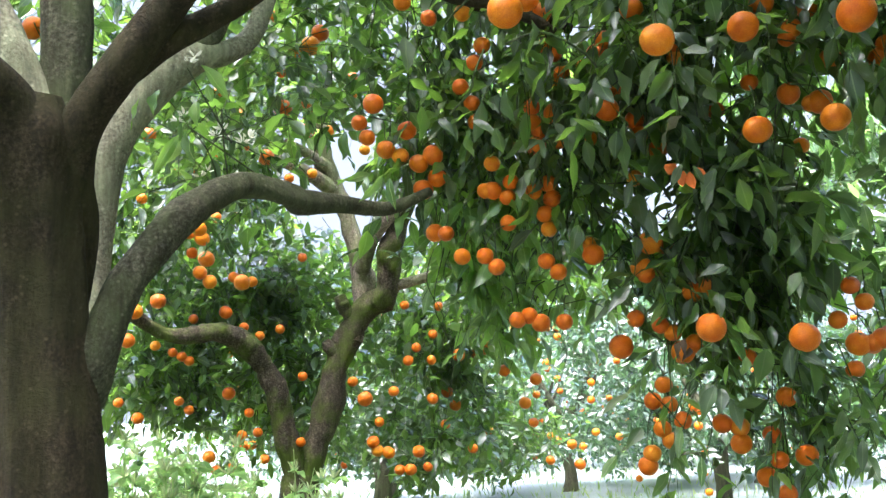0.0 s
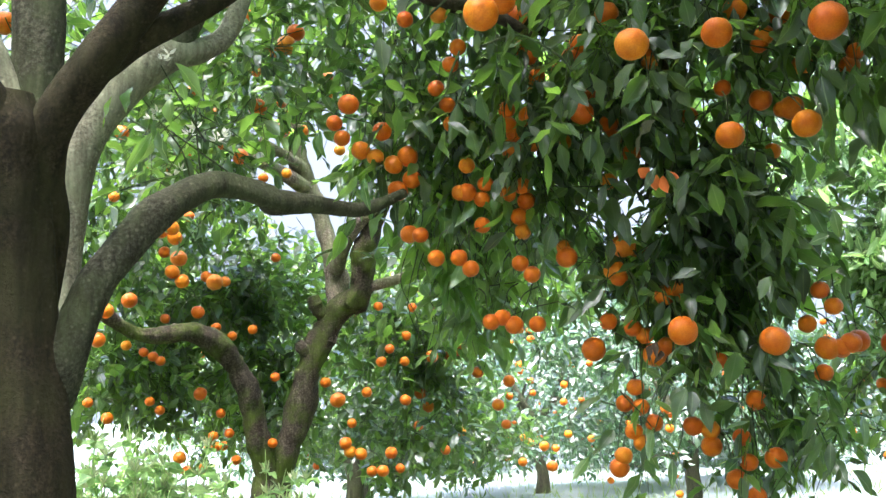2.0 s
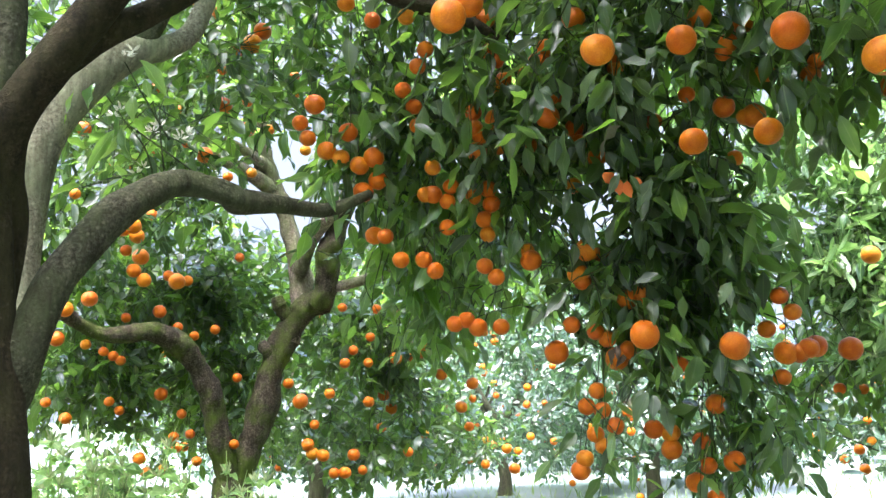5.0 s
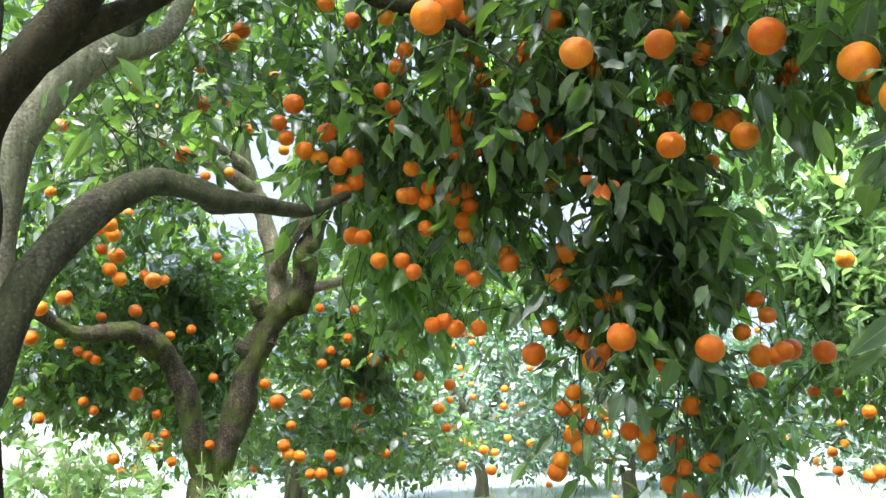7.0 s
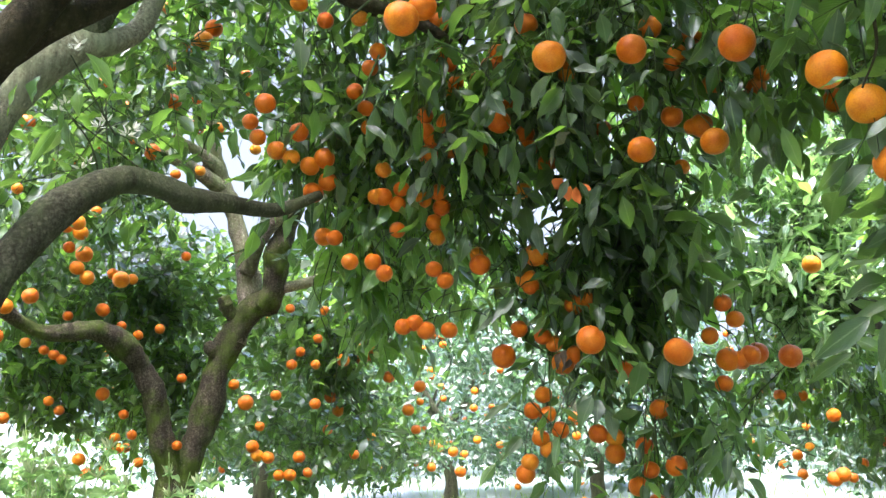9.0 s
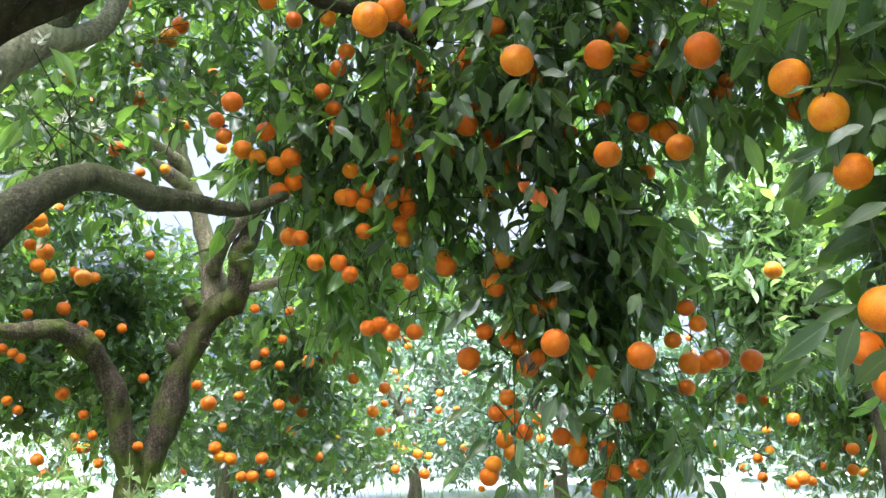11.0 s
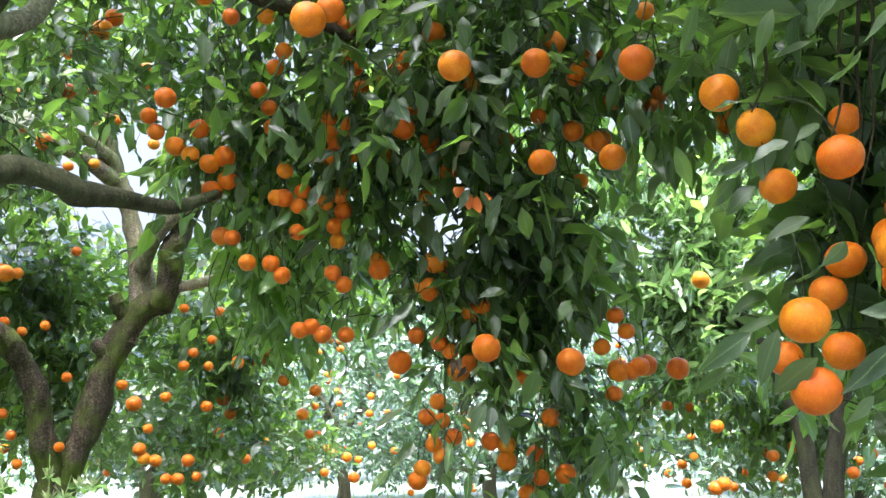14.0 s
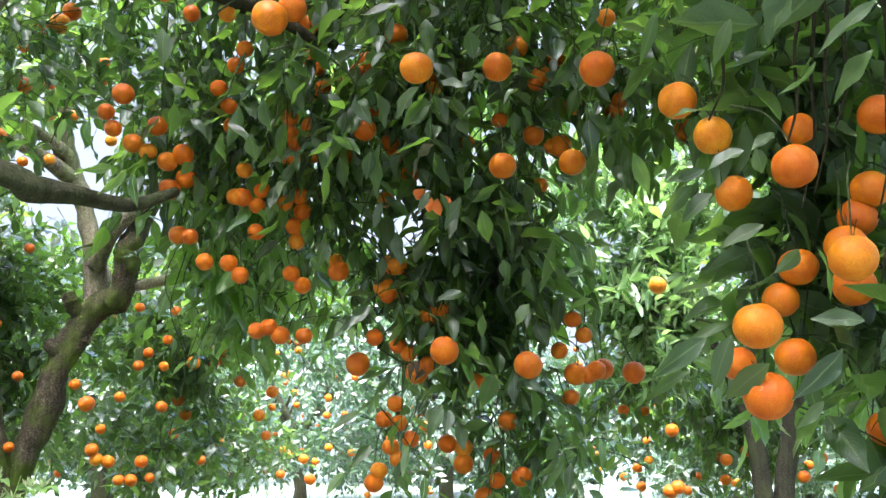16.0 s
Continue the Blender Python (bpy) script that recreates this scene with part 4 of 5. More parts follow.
HANGING_LOW = ((0.43, 2.55, 1.52, 0.28, 0.18, 0.25, 60), (0.50, 2.56, 1.40, 0.12, 0.08, 0.07, 14), (0.65, 2.42, 1.22, 0.28, 0.16, 0.15, 50),
               (0.57, 2.42, 1.02, 0.15, 0.13, 0.15, 20), (0.86, 2.45, 1.01, 0.20, 0.15, 0.18, 34), (0.94, 2.35, 0.97, 0.15, 0.13, 0.14, 16))
crown(side_tree, 35, HANGING_LOW, LEAF_YOUNG_LIT, BLADES_SLIM, length=0.22, droop=0.5, leaf=0.075, per=8, density=0.4, openings=HANGING_GAPS, clump=0.2, reach=0.6, keep=0.15)
crown(side_tree, 27, HANGING_LOW, LEAF_MID, BLADES, length=0.24, droop=0.6, leaf=0.074, per=8, density=0.6, openings=HANGING_GAPS,
      clump=0.14, reach=0.6, keep=0.15, singles=150, wide=270, spare=0.003)
BACK_GAPS = HANGING_GAPS + ((0.88, 3.7, 1.84, 0.30), (0.99, 4.2, 1.96, 0.34), (1.09, 4.7, 2.07, 0.38), (1.2, 5.2, 2.17, 0.42))
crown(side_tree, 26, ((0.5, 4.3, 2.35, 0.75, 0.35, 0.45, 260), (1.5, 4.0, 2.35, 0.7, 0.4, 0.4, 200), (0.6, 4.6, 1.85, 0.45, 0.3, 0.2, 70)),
      LEAF_YOUNG_LIT, BLADES_MID, leaf=0.095, per=8, droop=0.5, density=0.45, openings=BACK_GAPS + ((-0.16, 4.3, 2.2, 0.35),), clump=0.3)
crown(side_tree, 22, ((1.0, 1.3, 1.62, 0.22, 0.16, 0.16, 70), (1.07, 1.38, 1.38, 0.13, 0.14, 0.15, 46), (1.03, 1.33, 1.2, 0.09, 0.1, 0.1, 26), (1.09, 1.2, 1.1, 0.10, 0.12, 0.24, 42), (1.3, 1.5, 1.5, 0.2, 0.15, 0.3, 50)),
      LEAF_NEAR, BLADES, length=0.22, droop=0.35, leaf=0.112, per=6, density=0.7, reach=0.6, keep=0.16, singles=300)
crown(side_tree, 28, ((1.45, 1.95, 1.75, 0.3, 0.2, 0.3, 60), (1.5, 2.0, 1.25, 0.25, 0.2, 0.25, 36), (1.25, 1.75, 2.0, 0.4, 0.2, 0.2, 50)),
      LEAF_YOUNG_LIT, BLADES_MID, length=0.22, droop=0.4, leaf=0.10, per=7, clump=0.2)
def placed_leaves(tree, rows, mat, seed, free=False):
    """Single large leaves: base, tip, breadth; with free, none that hides a fruit."""
    r = random.Random(seed)
    chance = np.random.default_rng(seed)
    for row in rows:
        base, tip, broad = Vector(row[:3]), Vector(row[3:6]), row[6] * 0.78
        way = tip - base
        if any((base + way * 0.5 - Vector(g[:3])).length < g[3] * 0.8 for g in HANGING_GAPS[1:3]):
            continue
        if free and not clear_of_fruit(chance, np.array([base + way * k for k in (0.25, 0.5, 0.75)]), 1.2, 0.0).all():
            continue
        v, f, uv = leaf_shape(9, r.uniform(0.2, 0.7), r.uniform(0.0, 0.8), r.uniform(0.1, 0.4), min(0.5, broad / way.length * 1.02), r.uniform(-0.8, 0.8))
        toward = Vector((r.uniform(-1.0, 0.9), -0.7, r.uniform(-0.1, 0.9)))
        fr = leaf_frames(np.array([base]), np.array([way]), np.array([toward]), np.array([way.length]))
        ob = part("leaf", mesh_from("leaf", v, f, mat, uv), tree)
        m = Matrix(fr[0].tolist()).to_4x4()
        m.translation = base
        ob.matrix_basis = m


BOUGH_LEAVES_LOW = (
    (0.661, 1.093, 1.113, 0.584, 1.095, 1.064, 0.036),
    (0.663, 1.139, 1.073, 0.605, 1.174, 1.038, 0.022),
    (0.700, 1.094, 1.119, 0.668, 1.106, 1.045, 0.034),
    (0.707, 1.099, 1.137, 0.632, 1.106, 1.110, 0.020),
    (0.726, 1.052, 1.080, 0.687, 1.101, 1.035, 0.038),
    (0.753, 1.072, 1.201, 0.715, 1.091, 1.164, 0.022),
    (0.689, 1.111, 1.188, 0.645, 1.161, 1.177, 0.014),
    (0.808, 1.017, 1.099, 0.751, 1.026, 1.026, 0.037),
    (0.781, 1.025, 1.033, 0.732, 1.005, 1.000, 0.021),
    (0.778, 1.053, 1.230, 0.771, 1.087, 1.199, 0.028),
    (0.766, 0.998, 1.220, 0.782, 0.976, 1.146, 0.023),
    (0.846, 1.020, 1.135, 0.789, 1.056, 1.141, 0.031),
    (0.832, 0.984, 0.957, 0.805, 0.991, 0.919, 0.027),
)
BOUGH_LEAVES_HIGH = (
    (0.629, 1.036, 1.399, 0.596, 1.061, 1.398, 0.014),
    (0.696, 1.041, 1.353, 0.650, 1.059, 1.331, 0.031),
    (0.652, 1.062, 1.329, 0.617, 1.090, 1.316, 0.020),
    (0.662, 1.064, 1.298, 0.622, 1.082, 1.263, 0.031),
    (0.676, 1.064, 1.283, 0.666, 1.103, 1.239, 0.027),
    (0.739, 1.068, 1.263, 0.681, 1.090, 1.231, 0.031),
    (0.714, 1.043, 1.358, 0.733, 1.050, 1.323, 0.031),
    (0.743, 1.042, 1.381, 0.701, 1.028, 1.355, 0.022),
    (0.783, 0.884, 1.502, 0.737, 0.944, 1.451, 0.032),
    (0.812, 0.931, 1.462, 0.767, 0.957, 1.399, 0.031),
)
BOUGH_LEAVES_TOP = (
    (0.730, 0.967, 1.553, 0.712, 1.004, 1.483, 0.048),
    (0.766, 0.979, 1.460, 0.727, 0.995, 1.408, 0.032),
    (0.654, 0.993, 1.508, 0.633, 1.008, 1.448, 0.025),
    (0.587, 1.061, 1.539, 0.563, 1.062, 1.462, 0.023),
    (0.500, 1.065, 1.561, 0.496, 1.072, 1.500, 0.026),
    (0.563, 1.089, 1.352, 0.590, 1.096, 1.295, 0.025),
)
CURTAIN_LEAVES_MID = (
    (0.389, 1.925, 1.589, 0.385, 1.950, 1.463, 0.051),
    (0.271, 1.898, 1.523, 0.275, 1.901, 1.433, 0.038),
    (0.479, 1.873, 1.654, 0.435, 1.869, 1.610, 0.036),
    (0.580, 1.853, 1.511, 0.554, 1.858, 1.481, 0.033),
    (0.624, 1.857, 1.499, 0.581, 1.846, 1.450, 0.029),
    (0.561, 1.885, 1.472, 0.528, 1.902, 1.402, 0.043),
    (0.603, 1.875, 1.447, 0.632, 1.901, 1.372, 0.041),
    (0.622, 1.812, 1.478, 0.644, 1.797, 1.378, 0.014),
    (0.508, 1.942, 1.499, 0.478, 1.940, 1.445, 0.024),
    (0.514, 1.883, 1.479, 0.538, 1.895, 1.439, 0.019),
    (0.307, 1.907, 1.593, 0.341, 1.865, 1.542, 0.029),
    (0.663, 1.906, 1.349, 0.669, 1.893, 1.297, 0.034),
)
CURTAIN_LEAVES_HIGH = (
    (0.452, 1.839, 1.692, 0.401, 1.874, 1.637, 0.044),
    (0.465, 1.811, 1.657, 0.417, 1.796, 1.586, 0.044),
    (0.447, 1.766, 1.795, 0.449, 1.772, 1.749, 0.048),
    (0.526, 1.717, 1.777, 0.537, 1.720, 1.716, 0.043),
    (0.609, 1.776, 1.762, 0.667, 1.789, 1.734, 0.023),
    (0.563, 1.787, 1.724, 0.523, 1.772, 1.688, 0.036),
    (0.802, 1.739, 1.639, 0.822, 1.715, 1.576, 0.040),
    (0.698, 1.767, 1.661, 0.750, 1.742, 1.618, 0.036),
    (0.641, 1.770, 1.633, 0.642, 1.774, 1.587, 0.040),
    (0.552, 1.745, 1.630, 0.514, 1.721, 1.603, 0.022),
    (0.795, 1.730, 1.568, 0.790, 1.769, 1.467, 0.048),
    (0.378, 1.795, 1.746, 0.403, 1.755, 1.791, 0.040),
)
CURTAIN_LEAVES_LOW = (
    (0.569, 1.903, 1.276, 0.517, 1.917, 1.256, 0.026),
    (0.534, 1.942, 1.197, 0.453, 1.943, 1.148, 0.045),
    (0.645, 1.923, 1.106, 0.626, 1.919, 1.031, 0.049),
    (0.546, 1.895, 1.025, 0.528, 1.904, 0.952, 0.047),
    (0.534, 1.914, 1.034, 0.499, 1.902, 0.968, 0.040),
    (0.724, 1.923, 0.931, 0.672, 1.902, 0.896, 0.037),
    (0.403, 2.009, 0.954, 0.364, 1.978, 0.917, 0.033),
    (0.371, 1.961, 1.024, 0.303, 1.933, 0.996, 0.024),
    (0.817, 1.847, 1.268, 0.786, 1.881, 1.232, 0.033),
    (0.430, 1.906, 1.265, 0.341, 1.951, 1.203, 0.039),
    (0.777, 1.892, 0.945, 0.738, 1.906, 0.872, 0.037),
    (0.696, 1.838, 1.247, 0.660, 1.831, 1.203, 0.036),
)
YOUNG_LEAVES = (
    (-0.541, 2.070, 1.798, -0.481, 2.126, 1.731, 0.041),
    (-0.629, 2.049, 1.734, -0.649, 2.044, 1.674, 0.049),
    (-0.526, 2.072, 1.753, -0.521, 2.089, 1.710, 0.026),
    (-0.688, 2.092, 1.732, -0.715, 2.095, 1.654, 0.024),
    (-0.408, 2.117, 1.748, -0.459, 2.102, 1.718, 0.029),
    (-0.325, 2.099, 1.748, -0.385, 2.084, 1.740, 0.020),
    (-0.586, 2.115, 1.659, -0.576, 2.149, 1.577, 0.035),
    (-0.593, 2.085, 1.639, -0.648, 2.052, 1.535, 0.032),
    (-0.600, 2.127, 1.637, -0.634, 2.141, 1.575, 0.029),
    (-0.620, 2.149, 1.577, -0.641, 2.114, 1.534, 0.041),
    (-0.323, 2.104, 1.735, -0.354, 2.128, 1.708, 0.029),
    (-0.553, 2.076, 1.715, -0.546, 2.066, 1.649, 0.035),
)
YOUNG_LEAVES_FORK = (
    (-0.126, 2.291, 1.576, -0.132, 2.280, 1.491, 0.035),
    (-0.147, 2.339, 1.595, -0.204, 2.334, 1.520, 0.032),
    (-0.228, 2.258, 1.690, -0.237, 2.228, 1.615, 0.038),
    (-0.290, 2.309, 1.699, -0.302, 2.309, 1.634, 0.023),
)

for k, rows in enumerate((BOUGH_LEAVES_LOW, BOUGH_LEAVES_HIGH, BOUGH_LEAVES_TOP, CURTAIN_LEAVES_MID, CURTAIN_LEAVES_HIGH, CURTAIN_LEAVES_LOW)):
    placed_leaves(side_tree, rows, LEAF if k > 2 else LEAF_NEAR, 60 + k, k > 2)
SPRAY_LEAVES_LEFT = (
    (0.471, 1.856, 1.853, 0.467, 1.841, 1.771, 0.044),
    (0.414, 1.782, 1.824, 0.385, 1.837, 1.748, 0.050),
    (0.365, 1.867, 1.850, 0.321, 1.872, 1.778, 0.052),
    (0.466, 1.885, 1.711, 0.414, 1.918, 1.646, 0.044),
    (0.484, 1.884, 1.683, 0.442, 1.892, 1.618, 0.041),
    (0.385, 1.903, 1.685, 0.327, 1.926, 1.676, 0.024),
    (0.013, 1.885, 1.789, 0.031, 1.897, 1.738, 0.038),
    (-0.069, 1.915, 1.789, -0.057, 1.895, 1.703, 0.044),
    (0.201, 1.972, 1.679, 0.211, 1.964, 1.642, 0.028),
    (0.120, 1.953, 1.593, 0.134, 1.970, 1.536, 0.043),
    (0.063, 1.916, 1.581, 0.068, 1.952, 1.520, 0.037),
    (0.373, 1.930, 1.571, 0.368, 1.945, 1.511, 0.038),
    (0.199, 1.866, 1.796, 0.201, 1.851, 1.718, 0.027),
    (-0.037, 1.948, 1.645, -0.040, 1.953, 1.564, 0.043),
)
SPRAY_LEAVES_UNDER = (
    (0.535, 1.943, 1.196, 0.465, 1.983, 1.147, 0.032),
    (0.584, 1.929, 1.273, 0.526, 1.957, 1.267, 0.024),
    (0.568, 1.959, 1.224, 0.551, 1.916, 1.178, 0.033),
    (0.633, 1.955, 1.234, 0.634, 1.968, 1.182, 0.027),
    (0.553, 2.015, 1.042, 0.521, 1.987, 0.986, 0.033),
    (0.569, 1.995, 1.030, 0.555, 1.954, 0.986, 0.038),
    (0.762, 1.917, 1.244, 0.780, 1.878, 1.188, 0.022),
    (0.714, 1.891, 1.247, 0.696, 1.852, 1.196, 0.024),
    (0.862, 1.893, 1.272, 0.810, 1.928, 1.248, 0.022),
    (0.816, 1.899, 1.200, 0.757, 1.895, 1.158, 0.027),
    (0.381, 2.002, 1.187, 0.388, 1.987, 1.138, 0.027),
    (0.393, 1.996, 1.251, 0.338, 1.967, 1.189, 0.032),
    (0.672, 1.911, 1.323, 0.657, 1.881, 1.287, 0.027),
    (0.708, 1.881, 1.329, 0.698, 1.847, 1.287, 0.027),
)
SPRAY_LEAVES_TAIL = (
    (0.594, 2.057, 1.033, 0.572, 2.050, 0.948, 0.039),
    (0.550, 2.034, 1.034, 0.527, 1.994, 0.966, 0.031),
    (0.532, 2.055, 1.021, 0.479, 2.054, 0.979, 0.022),
    (0.785, 1.919, 0.979, 0.765, 1.922, 0.923, 0.033),
    (0.746, 1.985, 0.938, 0.734, 1.996, 0.892, 0.025),
    (0.730, 2.012, 0.920, 0.717, 2.017, 0.887, 0.027),
    (0.826, 1.975, 0.920, 0.778, 1.989, 0.854, 0.025),
    (0.812, 1.986, 0.920, 0.767, 1.969, 0.868, 0.014),
    (0.824, 1.932, 0.921, 0.809, 1.917, 0.854, 0.027),
    (0.851, 1.937, 0.953, 0.806, 1.933, 0.954, 0.018),
    (0.746, 1.942, 0.898, 0.737, 1.948, 0.854, 0.013),
    (0.639, 1.998, 0.861, 0.601, 1.961, 0.848, 0.018),
    (0.839, 1.936, 0.868, 0.831, 1.952, 0.835, 0.018),
)
SPRAY_LEAVES_EDGE = (
    (0.886, 1.895, 1.627, 0.853, 1.914, 1.494, 0.044),
    (0.992, 1.864, 1.590, 1.005, 1.894, 1.490, 0.047),
    (0.943, 1.870, 1.591, 0.961, 1.902, 1.515, 0.025),
    (0.903, 1.871, 1.615, 0.906, 1.890, 1.554, 0.029),
    (0.883, 1.876, 1.461, 0.836, 1.856, 1.442, 0.034),
    (0.847, 1.884, 1.440, 0.869, 1.868, 1.386, 0.021),
    (0.742, 2.020, 1.388, 0.762, 2.028, 1.316, 0.032),
    (0.768, 1.943, 1.373, 0.797, 1.896, 1.318, 0.019),
    (0.796, 1.947, 1.412, 0.768, 1.949, 1.281, 0.034),
    (0.136, 1.875, 1.776, 0.131, 1.885, 1.736, 0.021),
    (-0.003, 1.953, 1.614, 0.034, 1.936, 1.576, 0.027),
    (0.229, 1.946, 1.564, 0.230, 1.913, 1.505, 0.030),
    (0.349, 1.920, 1.568, 0.277, 1.894, 1.587, 0.024),
)
SPRAY_LEAVES_LIT = (
    (0.659, 1.942, 1.106, 0.627, 1.957, 1.029, 0.041),
    (0.631, 2.029, 1.182, 0.647, 2.037, 1.133, 0.031),
    (0.656, 1.982, 1.094, 0.632, 1.961, 1.027, 0.033),
    (0.630, 2.011, 1.096, 0.625, 2.032, 1.054, 0.031),
    (0.952, 2.104, 1.435, 0.974, 2.119, 1.361, 0.035),
    (0.906, 2.033, 1.361, 0.862, 2.050, 1.349, 0.036),
)
BOUGH_LEAVES_SIDE = (
    (0.654, 1.089, 1.334, 0.613, 1.081, 1.312, 0.024),
    (0.627, 1.053, 1.305, 0.593, 1.079, 1.263, 0.026),
)

for k, rows in enumerate((SPRAY_LEAVES_LEFT, SPRAY_LEAVES_UNDER, SPRAY_LEAVES_TAIL, SPRAY_LEAVES_EDGE, BOUGH_LEAVES_SIDE)):
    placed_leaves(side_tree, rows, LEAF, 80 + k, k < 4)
placed_leaves(side_tree, SPRAY_LEAVES_LIT, LEAF_YOUNG_LIT, 90)
limb("branch", ((-0.11, 2.18, 2.21, 0.021), (0.007, 2.22, 2.073, 0.019), (0.037, 2.238, 2.030, 0.018), (0.164, 2.248, 1.997, 0.017), (0.246, 2.256, 1.962, 0.015), (0.30, 2.27, 1.935, 0.008)),
     side_tree, BARK, sides=16, rough=0.12)
for row in (((0.018, 1.888, 1.799), (0.038, 1.878, 1.821), (0.064, 1.868, 1.842), (0.10, 1.87, 1.88)), ((0.142, 1.900, 1.758), (0.221, 1.885, 1.776), (0.301, 1.890, 1.735), (0.334, 1.898, 1.699)),
            ((0.023, 1.952, 1.625), (0.069, 1.936, 1.670), (0.077, 1.924, 1.702), (0.10, 1.93, 1.76))):
    limb("shoot", [(*p, 0.0026) for p in row], side_tree, TWIG, sides=6, steps=5, rough=0.15)
for k, (base, tip) in enumerate((((0.518, 2.05, 1.14), (0.500, 2.04, 1.105)), ((0.51, 2.06, 1.135), (0.492, 2.06, 1.095)), ((0.525, 2.055, 1.12), (0.51, 2.04, 1.088)))):
    v, f, uv = leaf_shape(9, 0.8, 0.6, 0.4, 0.38, 1.0 - k)
    dead = part("withered_leaf", mesh_from("withered_leaf", v, f, BROWN, uv), side_tree, "brown curled withered leaf")
    dead.matrix_basis = look(base, tip) @ pose(0, 0, 0, -90, 0, 40 * k) @ Matrix.Scale((Vector(tip) - Vector(base)).length, 4)
placed_leaves(near_tree, YOUNG_LEAVES + YOUNG_LEAVES_FORK, LEAF_YOUNG_LIT, 70)
for row in (((-0.507, 2.127, 1.714), (-0.506, 2.154, 1.628), (-0.499, 2.174, 1.545)), ((-0.583, 2.122, 1.668), (-0.513, 2.154, 1.621), (-0.413, 2.191, 1.55)),
            ((-0.577, 2.124, 1.667), (-0.538, 2.152, 1.607), (-0.521, 2.174, 1.53)), ((-0.578, 2.09, 1.80), (-0.528, 2.124, 1.706), (-0.488, 2.156, 1.635))):
    limb("shoot", [(*p, 0.0016 + 0.0004 * k) for k, p in enumerate(row)], near_tree, TWIG, sides=6, steps=5, rough=0.15)


def blossom(tree, at, seed):
    r = random.Random(seed)
    n = 9
    way = np.array([(r.uniform(-1, 1), r.uniform(-1, 0.4), r.uniform(-0.1, 1)) for _ in range(n)])
    pos = np.tile(np.array(at), (n, 1)) + unit(way) * 0.004
    fr = leaf_frames(pos, way, np.array([(r.gauss(0, 1), r.gauss(0, 1), r.gauss(0, 1)) for _ in range(n)]), np.array([r.uniform(0.012, 0.024) for _ in range(n)]))
    part("blossom", joined_leaves("blossom", [leaf_shape(3, 0.5, 0.3, 0.0, 0.3)], pos, fr, np.zeros(n, dtype=int), FLOWER), tree, "pale white buds and petals")


for k, at in enumerate(((-0.578, 2.104, 1.817), (-0.611, 2.141, 1.688), (-0.471, 2.189, 1.646), (-0.529, 2.172, 1.659), (-0.569, 2.188, 1.564))):
    blossom(near_tree, at, k)
    blossom(near_tree, (at[0] + 0.012, at[1] + 0.005, at[2] + 0.015), 20 + k)

v, f, uv = leaf_shape(10, 0.6, 0.8, 0.4, 0.42, 0.5)
dead = part("withered_leaf", mesh_from("withered_leaf", v, f, DRY, uv), side_tree, "pale curled withered leaf")
dead.matrix_basis = look((0.521, 1.963, 1.609), (0.457, 1.994, 1.555)) @ pose(0, 0, 0, -90) @ Matrix.Scale(0.09, 4)

split = thing("split_orange", (0.520, 1.995, 1.49), "split dried orange rind hanging open in tongues", "orange")
for dx, dz, w, ln, tilt in ((-0.012, 0.022, 0.9, 0.036, 40), (0.004, 0.006, 0.6, 0.042, 12), (0.016, 0.004, 0.55, 0.046, -8), (0.03, 0.012, 0.6, 0.03, -50)):
    v, f, uv = leaf_shape(8, 0.5, 0.6, 0.1, w, 0.3)
    rind = part("rind", mesh_from("rind", v, f, PULP, uv), split)
    rind.matrix_basis = pose(0.520 + dx, 1.993, 1.49 + dz, 0, tilt, 0) @ pose(0, 0, 0, -90) @ Matrix.Scale(ln, 4)

for x, y, z, down in ((0.88, 1.18, 1.72, 0.32), (0.90, 1.17, 1.74, 0.42), (0.93, 1.13, 1.72, 0.30), (0.80, 1.25, 1.72, 0.25), (0.97, 1.10, 1.70, 0.5), (0.915, 1.16, 1.7, 0.36), (0.99, 1.12, 1.7, 0.4)):
    limb("shoot", ((x + 0.03, y + 0.02, z + 0.12, 0.0042), (x, y, z, 0.0036), (x + 0.014, y, z - down * 0.25, 0.0032), (x + 0.002, y, z - down * 0.5, 0.0028), (x + 0.008, y + 0.01, z - down * 0.75, 0.0022), (x - 0.02, y + 0.01, z - down, 0.0014)),
         side_tree, sides=7, steps=5, rough=0.3)
for x, y, z, down in ((-0.02, 2.75, 1.5, 0.42), (0.03, 2.8, 1.5, 0.36), (0.0, 2.7, 1.45, 0.5), (0.2, 2.9, 1.4, 0.3), (0.34, 2.85, 1.35, 0.3), (0.62, 2.35, 1.1, 0.25), (0.45, 2.3, 1.6, 0.4), (0.8, 2.2, 1.5, 0.5)):
    limb("shoot", ((x + 0.02, y, z + 0.1, 0.0022), (x, y, z, 0.002), (x - 0.03, y, z - down * 0.3, 0.0018), (x + 0.02, y, z - down * 0.6, 0.0016), (x - 0.015, y, z - down, 0.001)),
         side_tree, TWIG, sides=6, steps=5, rough=0.2)
hanging_wood(side_tree, 2, (FRUIT_NEAR_A, FRUIT_HANGING_A, FRUIT_HANGING_B, FRUIT_HANGING_C, FRUIT_HANGING_D, FRUIT_HANGING_E, FRUIT_HANGING_F), (0.05, 0.12))
